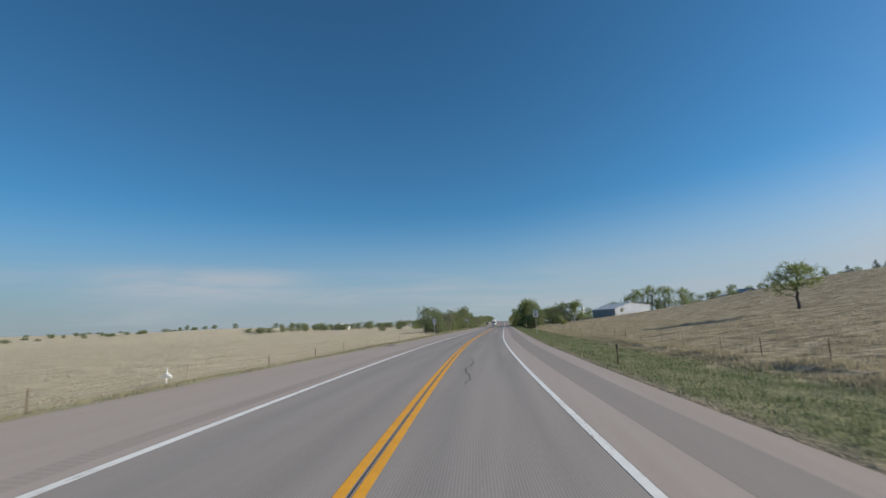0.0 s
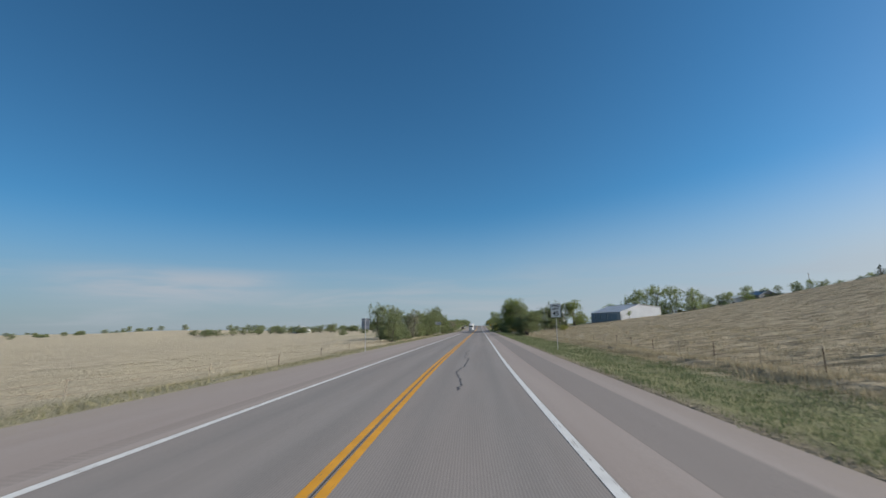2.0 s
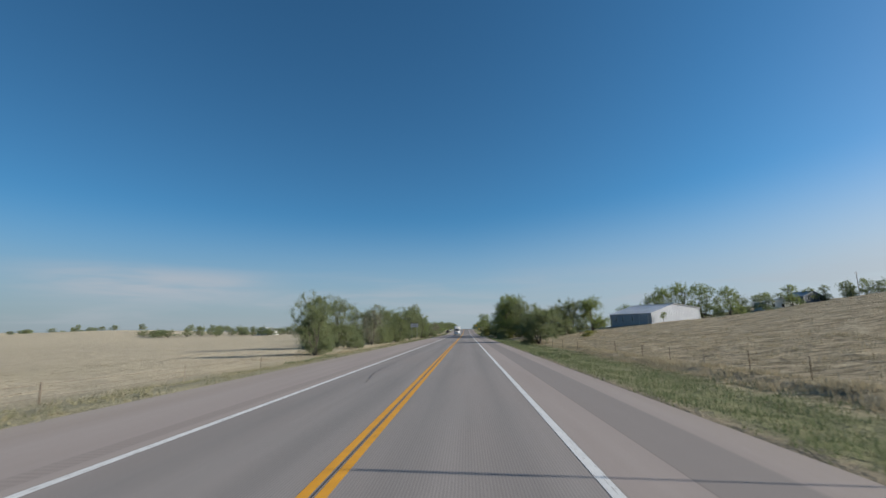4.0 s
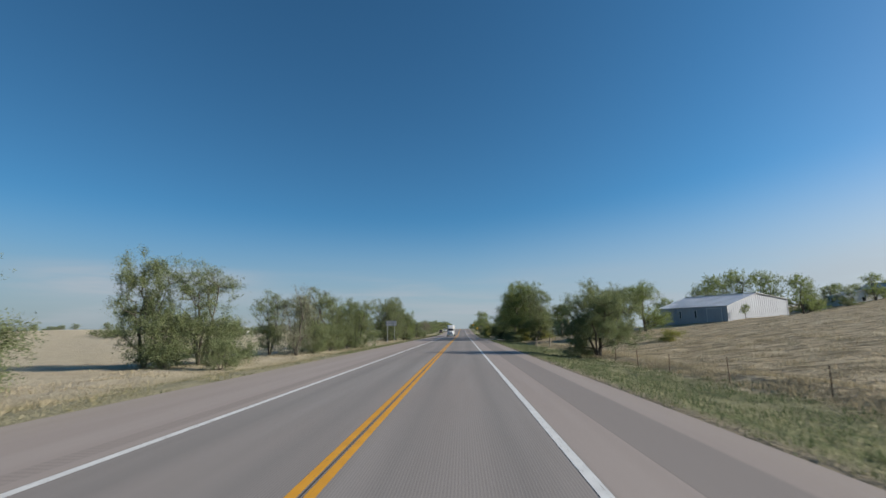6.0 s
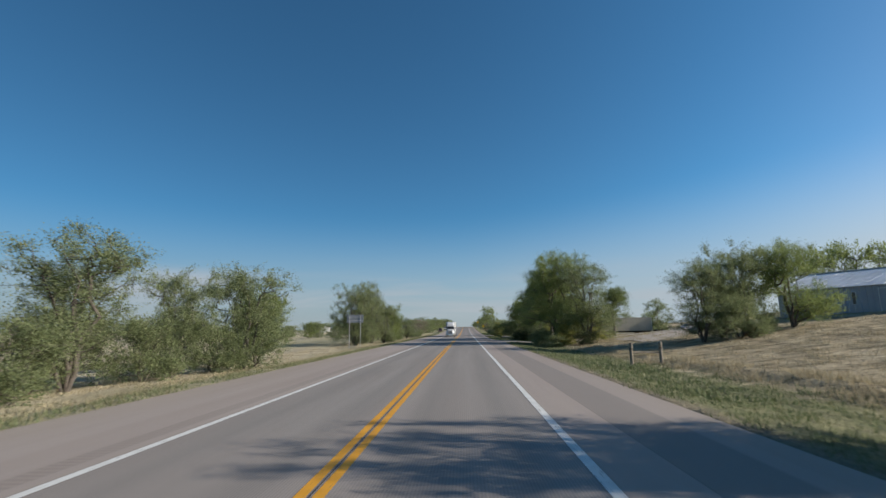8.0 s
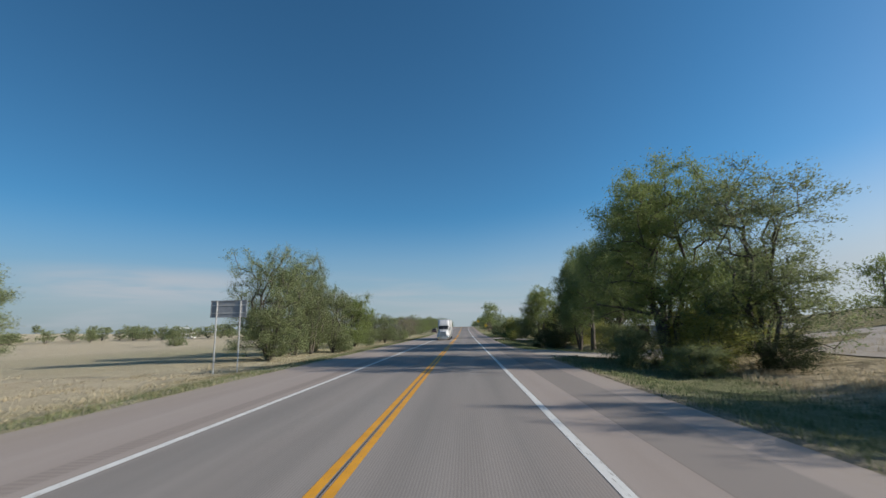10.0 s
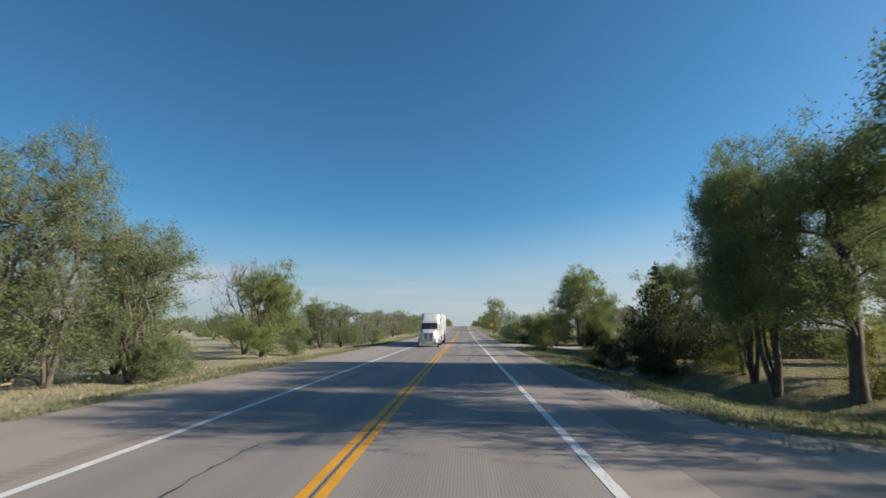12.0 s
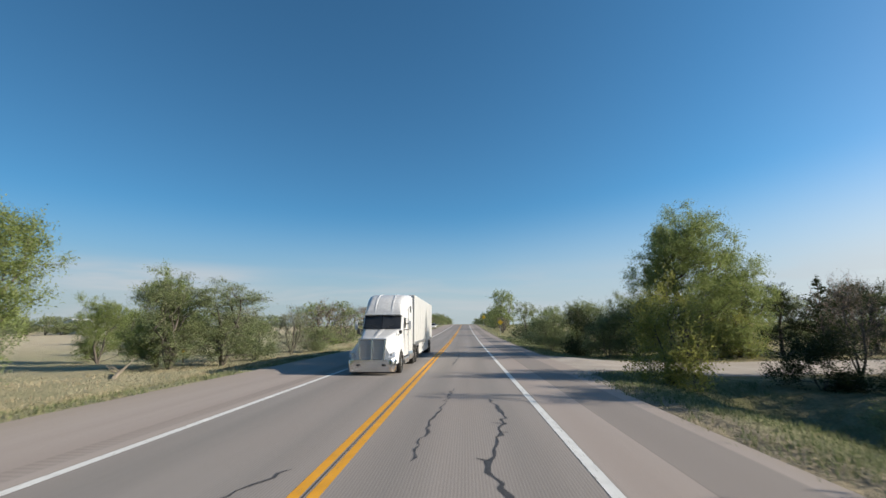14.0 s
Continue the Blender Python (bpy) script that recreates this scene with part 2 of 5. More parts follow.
# LEAF_GREEN darkened: the backlit side of the crowns put into the colour
LEAF_BACKLIT = blades("elm_leaf_backlit", (0.138, 0.186, 0.072), (0.184, 0.228, 0.096), (0.250, 0.278, 0.142), 0.42)
LEAF_GREY = blades("sparse_spring_leaf", (0.205, 0.218, 0.140), (0.268, 0.280, 0.190), (0.34, 0.345, 0.25), 0.4)
LEAF_YELLOW = blades("fresh_yellow_green_leaf", (0.230, 0.240, 0.062), (0.295, 0.300, 0.088), (0.35, 0.34, 0.14), 0.5)
LEAF_CEDAR = blades("cedar_needle", (0.030, 0.042, 0.020), (0.048, 0.062, 0.028), (0.08, 0.09, 0.04))
LEAF_PINK = blades("bare_twig_buds", (0.26, 0.19, 0.16), (0.33, 0.25, 0.20), (0.20, 0.17, 0.10))
BARK = worn("grey_brown_bark", (0.070, 0.058, 0.048), (0.140, 0.120, 0.103), 5, 0.95, 0, 0.6, 22)

STEEL = worn("galvanised_steel", (0.52, 0.525, 0.53), (0.42, 0.42, 0.42), 6, 0.5, 0.25, 0.05)
WOOD_POST = worn("weathered_post_wood", (0.20, 0.165, 0.125), (0.30, 0.26, 0.21), 8, 0.9, 0, 0.5, 30)
RUST_POST = worn("rusty_steel_post", (0.09, 0.06, 0.042), (0.15, 0.10, 0.065), 10, 0.85, 0.1, 0.2)
SIGN_WHITE = worn("sign_sheeting_white", (0.72, 0.72, 0.70), (0.62, 0.62, 0.60), 2, 0.4, 0, 0.02)
SIGN_BLACK = worn("sign_ink_black", (0.015, 0.015, 0.016), (0.03, 0.03, 0.03), 6, 0.5, 0, 0.0)
SIGN_BACK = worn("sign_back_aluminium", (0.24, 0.255, 0.285), (0.31, 0.325, 0.35), 3, 0.5, 0.2, 0.03)
SIGN_YELLOW = worn("sign_sheeting_yellow", (0.72, 0.45, 0.02), (0.60, 0.38, 0.03), 4, 0.4, 0, 0.0)
CROSS_WHITE = worn("white_memorial_paint", (0.80, 0.80, 0.77), (0.70, 0.70, 0.66), 6, 0.6, 0, 0.1)
BARN_WALL = worn("pale_blue_grey_metal_siding", (0.335, 0.362, 0.405), (0.285, 0.308, 0.345), 0.35, 0.45, 0.25, 0.04, 25)
BARN_ROOF = worn("pale_metal_roofing", (0.56, 0.57, 0.58), (0.44, 0.44, 0.43), 0.4, 0.4, 0.4, 0.03, 25)
BLUE_ROOF = worn("faded_blue_metal_roofing", (0.19, 0.235, 0.28), (0.26, 0.30, 0.335), 0.6, 0.45, 0.3, 0.03)
DARK_OPENING = worn("dark_window_glass", (0.02, 0.022, 0.026), (0.035, 0.037, 0.04), 2, 0.15, 0, 0.0)
TRIM = worn("white_trim_paint", (0.70, 0.70, 0.68), (0.6, 0.6, 0.58), 2, 0.5, 0, 0.03)
RED_WOOD = worn("weathered_brown_boards", (0.085, 0.06, 0.048), (0.14, 0.10, 0.08), 2, 0.85, 0, 0.3)
DARK_SIDING = worn("slate_blue_siding", (0.075, 0.09, 0.12), (0.11, 0.125, 0.15), 1.5, 0.7, 0, 0.1)
CREAM_BOX = worn("tan_trailer_paint", (0.36, 0.33, 0.27), (0.31, 0.285, 0.235), 0.8, 0.55, 0, 0.05)
TANK_YELLOW = worn("faded_yellow_tank_paint", (0.33, 0.31, 0.15), (0.27, 0.255, 0.14), 2, 0.55, 0, 0.05)
RUBBER = worn("black_rubber", (0.018, 0.018, 0.018), (0.035, 0.033, 0.03), 5, 0.85, 0, 0.15)
TRUCK_WHITE = worn("white_truck_paint", (0.55, 0.555, 0.56), (0.51, 0.515, 0.52), 0.5, 0.25, 0, 0.0, 8)
TRAILER_WHITE = worn("white_trailer_panel", (0.47, 0.475, 0.47), (0.41, 0.415, 0.41), 0.35, 0.4, 0, 0.02, 12)
CHROME = worn("chrome", (0.72, 0.73, 0.74), (0.60, 0.61, 0.62), 3, 0.16, 1.0, 0.0)
GRILLE = worn("grille_mesh_metal", (0.42, 0.42, 0.425), (0.34, 0.34, 0.345), 60, 0.45, 0.6, 0.5, 90)
GAP_GREY = worn("grey_fairing_panel", (0.16, 0.16, 0.165), (0.11, 0.11, 0.115), 4, 0.5, 0, 0.05)
BLACK_PLASTIC = worn("black_plastic", (0.02, 0.02, 0.021), (0.032, 0.032, 0.032), 6, 0.5, 0, 0.05)
LAMP_GLASS = worn("headlight_lens", (0.55, 0.57, 0.60), (0.40, 0.42, 0.45), 14, 0.1, 0.3, 0.1)
AMBER = worn("amber_marker_lens", (0.6, 0.22, 0.02), (0.5, 0.18, 0.02), 14, 0.25, 0, 0.0)
ALU = worn("brushed_aluminium", (0.60, 0.61, 0.62), (0.50, 0.51, 0.52), 2, 0.32, 0.9, 0.05)
CAR_SILVER = worn("silver_car_paint", (0.50, 0.51, 0.53), (0.42, 0.43, 0.45), 1, 0.3, 0.5, 0.0)
CAR_DARK = worn("dark_maroon_car_paint", (0.05, 0.022, 0.022), (0.07, 0.035, 0.03), 1, 0.3, 0.2, 0.0)
CAR_WHITE = worn("white_car_paint", (0.68, 0.68, 0.67), (0.6, 0.6, 0.6), 1, 0.3, 0, 0.0)
MACHINE = worn("rusty_farm_machinery", (0.055, 0.045, 0.035), (0.10, 0.07, 0.045), 4, 0.85, 0.2, 0.3)


# ---- building helpers ----
def link(name, bm, material, smooth=False):
    me = bpy.data.meshes.new(name)
    bmesh.ops.recalc_face_normals(bm, faces=bm.faces)
    bm.to_mesh(me)
    bm.free()
    me.materials.append(material)
    if smooth:
        me.shade_smooth()
        me.set_sharp_from_angle(angle=radians(40))
    return me


def part(name, bm, material, parent, label="", smooth=False):
    ob = new(name, link(name, bm, material, smooth))
    ob.parent = parent
    return tagged(ob, label)


def thing(name, m, label, category, group="", kind=""):
    ob = new(name)
    ob.empty_display_size = 0.3
    ob.matrix_world = m
    return tagged(ob, label, category, group, kind)


def add_box(bm, x0, x1, y0, y1, z0, z1, bevel=0.0, m=None):
    r = bmesh.ops.create_cube(bm, size=1)
    vs = r["verts"]
    for v in vs:
        v.co = Vector(((x0 + x1) / 2 + v.co.x * (x1 - x0), (y0 + y1) / 2 + v.co.y * (y1 - y0), (z0 + z1) / 2 + v.co.z * (z1 - z0)))
        if m is not None:
            v.co = m @ v.co
    if bevel:
        es = list({e for v in vs for e in v.link_edges})
        bmesh.ops.bevel(bm, geom=es, offset=bevel, segments=2, affect="EDGES", profile=0.5)
    return bm


def box(x0, x1, y0, y1, z0, z1, bevel=0.0, m=None):
    return add_box(bmesh.new(), x0, x1, y0, y1, z0, z1, bevel, m)


def add_rod(bm, a, b, r0, r1=None, sides=8):
    a, b = Vector(a), Vector(b)
    r1 = r0 if r1 is None else r1
    q = (b - a).to_track_quat("Z", "Y")
    rings = []
    for p, r in ((a, r0), (b, r1)):
        rings.append([bm.verts.new(p + q @ Vector((r * math.cos(2 * math.pi * i / sides), r * math.sin(2 * math.pi * i / sides), 0))) for i in range(sides)])
    for i in range(sides):
        j = (i + 1) % sides
        bm.faces.new((rings[0][i], rings[0][j], rings[1][j], rings[1][i]))
    bm.faces.new(rings[0][::-1])
    bm.faces.new(rings[1])
    return bm


def rod(a, b, r0, r1=None, sides=8):
    return add_rod(bmesh.new(), a, b, r0, r1, sides)


def loft(sections):
    """A skin over closed sections of equal length."""
    bm = bmesh.new()
    rings = [[bm.verts.new(p) for p in s] for s in sections]
    k = len(rings[0])
    for a, b in zip(rings, rings[1:]):
        for i in range(k):
            j = (i + 1) % k
            bm.faces.new((a[i], a[j], b[j], b[i]))
    bm.faces.new(rings[0][::-1])
    bm.faces.new(rings[-1])
    return bm


def rounded(y, hw, z0, z1, r, top_hw=None, n=4):
    """A section across y: a box with round upper corners, narrower at the top."""
    t = hw if top_hw is None else top_hw
    pts = [(-hw, y, z0), (hw, y, z0)]
    for i in range(n + 1):
        a = math.pi / 2 * i / n
        pts.append((t - r + r * math.cos(a), y, z1 - r + r * math.sin(a)))
    for i in range(n + 1):
        a = math.pi / 2 + math.pi / 2 * i / n
        pts.append((-t + r + r * math.cos(a), y, z1 - r + r * math.sin(a)))
    return pts


def raw_mesh(name, verts, faces, material, lat=None):
    me = bpy.data.meshes.new(name)
    me.from_pydata(np.asarray(verts).tolist(), [], np.asarray(faces).tolist())
    me.materials.append(material)
    if lat is not None:
        at = me.attributes.new("lat", "FLOAT", "POINT")
        at.data.foreach_set("value", np.asarray(lat, dtype=np.float32))
    me.update()
    return me


# ---- the lie of the land ----
def ease(k):
    k = np.clip(k, 0, 1)
    return k * k * (3 - 2 * k)


def land(lat, y):
    """Height of the ground, by the distance from the road's centre line and along it."""
    lat, y = np.asarray(lat, float), np.asarray(y, float)
    b = bank(y)
    l = -lat
    k = ease((l - 7.8) / 5)
    left = np.where(l < 7.8, l * b, 7.8 * b * (1 - k) - 0.45 * k)
    l = lat
    k = ease((l - 7) / 4)
    right = np.where(l < 7, -l * b, -7 * b * (1 - k) - 0.35 * k)
    q = np.maximum(0, l - 14)
    r = np.minimum(q, 75)
    up = 0.10 * np.minimum(q, 150) + (0.0008 - 0.0006 * ease((y - 135) / 60) ) * r * r + 0.02 * np.maximum(0, np.minimum(q, 500) - 150)
    up = up * (1 - 0.33 * ease((y - 165) / 40) * ease((l - 50) / 25) * (1 - 0.8 * ease((l - 80) / 50)))
    m = ease((y - 206) / 28) * np.clip((75 - l) / 25, 0, 1)
    far = ease((y - 262 - 0.8 * np.clip(l - 100, 0, 120)) / 60)
    # a shallow valley falls away from the road and climbs to a far rise
    dale = np.interp(-lat, (16, 60, 280, 420, 900, 2400), (0, -0.6, -3.6, -3.8, -1.5, 2.0)) * (1 - ease((y - 420) / 250))
    knoll = 7.2 * np.exp(-((lat + 300) / 110) ** 2 - ((y - 455) / 90) ** 2)
    left = left + dale + knoll + 2.5 * ease((-lat - 220) / 300) * ease((y - 440) / 200)
    z = np.where(lat < 0, left, right + up * (1 - 0.85 * m) * (1 - 0.93 * far))
    # hummocks
    off = np.clip((np.abs(lat) - 8) / 4, 0, 1)
    hum = (np.sin(lat * 0.9 + 1.3 * np.sin(y * 0.31)) * np.sin(y * 0.7 + 0.8 * np.sin(lat * 0.43)) * 0.05
           + np.sin(lat * 0.23 + 0.6) * np.sin(y * 0.17 + 2.1) * 0.09)
    bank_side = 0.22 * np.exp(-((lat - 14.6) / 0.8) ** 2) * np.clip((200 - y) / 20, 0, 1)
    z = z - 1.05 * np.exp(-((lat - 12.6) / 2.0) ** 2) * ease((y - 221) / 8) * (1 - ease((y - 253.5) / 4)) * (lat > 0)
    gap = ((np.abs(y - 212.6) < 7) | (np.abs(y - 264.0) < 6)) & (lat > 7)
    z = np.where(gap & (lat < 30), z * ease((lat - 7.0) / 8), z)
    return z + hum * off * np.where(gap, 0.3, 1.0) + bank_side + 3.2 * ease((y - 275) / 260) * (1 - 0.6 * ease((-lat - 60) / 250))


def on_land(x, y):
    return float(land(x - float(centre(y)), y))


def seat(x, y, turn=0.0, size=1.0, sink=0.0):
    """A pose on the ground."""
    s = (size, size, size) if isinstance(size, (int, float)) else size
    return Matrix.LocRotScale((x, y, on_land(x, y) - sink), Euler((0, 0, radians(turn))), s)


def grid_mesh(name, lats, ys, height, material):
    L, Y = np.meshgrid(np.asarray(lats, float), np.asarray(ys, float))
    V = np.stack([centre(Y) + L, Y, height(L, Y)], -1).reshape(-1, 3)
    a = (np.arange(len(ys) - 1)[:, None] * len(lats) + np.arange(len(lats) - 1)[None, :]).ravel()
    F = np.stack([a, a + 1, a + 1 + len(lats), a + len(lats)], 1)
    return raw_mesh(name, V, F, material, L.ravel())


near = list(np.arange(-22, -8.0, 0.7)) + [-7.75, -6, 0, 6, 6.9] + list(np.arange(7.3, 24, 0.7))
lats = ([-2400, -1500, -900, -600, -480, -400, -340, -300, -265, -230, -200, -150, -115, -90, -72, -58, -48, -40, -34, -29, -25] + near
        + [25.5, 28, 31, 35, 40, 46, 53, 61, 70, 80, 92, 106, 122, 140, 162, 190, 240, 320, 420, 600, 900, 1500, 2400])
ys = [-300, -150, -80, -50] + list(np.arange(-30, 330, 1.3)) + [335, 342, 350, 360, 372, 386, 402, 420, 435, 450, 465, 480, 505, 530, 560, 600, 700, 850, 1100, 1500, 2200, 3200]


def sheet(L, Y):
    under = (L > -7.78) & (L < 7.05)
    return land(L, Y) - np.where(under, 0.07, 0.015)


tagged(new("ground", grid_mesh("ground", lats, ys, sheet, GROUND)), "dry straw-coloured prairie ground with a greener roadside verge", "ground", kind="structure")

# road slab with a skirt along each side
road_lats = [-7.82, -7.8, -6.5, -5, -4.6, -4.2, -3.8, -3, -2, -1, 0, 1, 2, 3, 3.8, 4.8, 5.4, 6.1, 7.08, 7.1]
road_ys = list(np.arange(-40, 100, 2.0)) + list(np.arange(100, 300, 4.0)) + list(np.arange(300, 420, 8.0)) + [450, 520, 620, 760, 950, 1300]


def crest(L, Y):
    return land(np.clip(L, -7.8, 7.0), Y) - np.where((L < -7.81) | (L > 7.09), 0.12, 0.0)


slab = grid_mesh("road", road_lats, road_ys, crest, ASPHALT)
for v in slab.vertices:
    # the paved shoulder narrows between the two driveways
    if v.co.x - float(centre(v.co.y)) > 6.5:
        v.co.x -= 0.6 * float(ease((v.co.y - 220) / 8) * (1 - ease((v.co.y - 251) / 5)))
tagged(new("road", slab), "worn grey asphalt highway with pinkish paved shoulders", "road", kind="structure")


def line(name, x0, x1, material, label):
    me = grid_mesh(name, [x0, (x0 + x1) / 2, x1], road_ys, lambda L, Y: land(L, Y) + 0.005, material)
    return tagged(new(name, me), label, "road marking", kind="structure")


line("road_marking", -3.735, -3.565, WHITE_LINE, "worn white edge line painted on the asphalt")
line("road_marking", 3.565, 3.735, WHITE_LINE, "worn white edge line painted on the asphalt")
line("road_marking", -0.19, -0.04, YELLOW_LINE, "yellow centre line painted on the asphalt")
line("road_marking", 0.04, 0.19, YELLOW_LINE, "yellow centre line painted on the asphalt")
line("road_joint", -0.012, 0.012, CRACK, "dark lengthwise joint between the two yellow lines")


def crack(points, width, seed, branches=0, label="dark sealed crack wandering along the asphalt lane"):
    """A jagged dark crack lying on the road, with short side cracks."""
    rng = random.Random(seed)
    bm = bmesh.new()

    def run(pts, w):
        path = []
        for (x0, y0), (x1, y1) in zip(pts, pts[1:]):
            k = max(2, int(math.hypot(x1 - x0, y1 - y0) / 0.22))
            for i in range(k):
                f = i / k
                path.append((x0 + (x1 - x0) * f + rng.uniform(-0.06, 0.06), y0 + (y1 - y0) * f + rng.uniform(-0.07, 0.07)))
        path.append(pts[-1])
        last = None
        for i, (lx, y) in enumerate(path):
            p, q = path[max(0, i - 1)], path[min(len(path) - 1, i + 1)]
            d = Vector((q[0] - p[0], q[1] - p[1])).normalized()
            n = Vector((-d.y, d.x)) * w * rng.uniform(0.15, 1.5) * (0.3 if i in (0, len(path) - 1) else 1)
            z = float(land(lx, y)) + 0.004
            cx = float(centre(y))
            now = (bm.verts.new((cx + lx - n.x, y - n.y, z)), bm.verts.new((cx + lx + n.x, y + n.y, z)))
            if last:
                bm.faces.new((last[0], last[1], now[1], now[0]))
            last = now
        return path

    path = run(points, width)
    for _ in range(branches):
        x, y = path[rng.randrange(len(path))]
        run([(x, y), (x + rng.choice((-1, 1)) * rng.uniform(0.12, 0.4), y + rng.uniform(-0.1, 0.25))], width * 0.5)
    ob = new("road_crack", link("road_crack", bm, CRACK))
    return tagged(ob, label, "road crack", kind="structure")


crack([(1.5, 52.5), (1.54, 54.1), (1.42, 56.1), (1.18, 58.6), (1.5, 61.5), (1.58, 64.4), (1.6, 67.3), (1.3, 68.4), (1.2, 69.8), (1.32, 71.2), (1.22, 74.0), (1.5, 78.2)], 0.034, 3, 14)
crack([(0.2, 78.3), (1.6, 78.2), (3.5, 78.4)], 0.02, 4, 0, "thin dark crack across the asphalt lane")
crack([(-5.5, 78.3), (-2.5, 78.5), (-0.3, 78.3)], 0.018, 5, 0, "thin dark crack across the asphalt lane")
crack([(1.1, 27.0), (1.25, 23.6), (0.95, 20.5), (1.25, 17.2), (1.1, 15.5)], 0.026, 6, 5)
crack([(2.9, 65.3), (3.1, 65.45), (3.45, 65.4)], 0.03, 7, 2, "short dark crack patch beside the white line")
crack([(-2.4, 60.9), (-1.9, 62.0), (-1.5, 63.0)], 0.02, 8, 1)
crack([(1.4, 42.1), (1.5, 40.8)], 0.03, 9, 2)
crack([(1.9, 39.2), (2.15, 39.4)], 0.025, 10, 1, "short dark crack in the asphalt lane")
crack([(-2.0, 92), (-2.6, 97), (-2.5, 104)], 0.018, 18, 2)
crack([(1.08, 245.0), (1.19, 248.0), (1.53, 253.1)], 0.026, 11, 2)
crack([(2.53, 250.9), (2.79, 248.8), (2.45, 246.3), (2.19, 244.8), (2.5, 243.2), (2.49, 241.7), (2.16, 240.4), (2.07, 239.4), (2.14, 238.7), (2.0, 236.7), (2.4, 234.4), (2.7, 233.1), (2.72, 231.5)], 0.043, 12, 10)
crack([(-2.9, 226.5), (-2.6, 229.6), (-2.4, 232.7), (-1.9, 236.4), (-1.75, 238.4), (-1.7, 240.0), (-1.47, 240.8), (-1.33, 242.1), (-1.06, 243.1), (-0.52, 244.6)], 0.028, 14, 4)
crack([(-3.65, 241.4), (-2.88, 241.2), (-1.93, 240.8), (-1.47, 240.8)], 0.022, 20, 1, "thin dark crack across the asphalt lane")
crack([(2.2, 229.5), (2.0, 226.0), (2.3, 223.5)], 0.02, 15, 2)
crack([(-1.4, 206), (-1.9, 211), (-1.7, 217)], 0.02, 16, 2)
crack([(1.2, 262), (1.5, 268), (1.3, 276)], 0.03, 17, 3)
crack([(3.8, 196.2), (2.0, 196.6), (0.3, 196.3)], 0.018, 19, 1, "thin dark crack across the asphalt lane")

def drive(name, lat_a, lat_b, ya, yb, skew, label):
    ls = np.linspace(lat_a, lat_b, 34)
    fs = np.linspace(0, 1, 12)
    L, F = np.meshgrid(ls, fs)
    flare = np.maximum(0, 10.0 - L) * 0.7
    wob = 0.35 * np.sin(L * 0.8 + F * 9) * (np.abs(F - 0.5) * 2)
    Y = ya + (yb - ya) * F + (F - 0.5) * 2 * flare + skew * (L - lat_a) + wob
    Z = land(L, Y) + 0.035 * np.clip((L - 7) / 2, 0, 1) - 0.004 - 0.03 * (np.abs(F - 0.5) * 2) ** 4 * np.clip((L - 7) / 2, 0, 1)
    V = np.stack([centre(Y) + L, Y, Z], -1).reshape(-1, 3)
    a = (np.arange(11)[:, None] * 34 + np.arange(33)[None, :]).ravel()
    me = raw_mesh(name, V, np.stack([a, a + 1, a + 35, a + 34], 1), GRAVEL)
    return tagged(new(name, me), label, "driveway", kind="structure")


drive("driveway", 7.05, 46, 208.6, 216.6, 0.02, "pale gravel driveway shaded by tall elm trees")
drive("driveway", 7.05, 60, 260.0, 267.4, 0.03, "pale gravel driveway crossing the verge")
drive("driveway", 20.0, 60, 192.0, 203.0, 0.62, "pale gravel farm yard behind the gate posts")


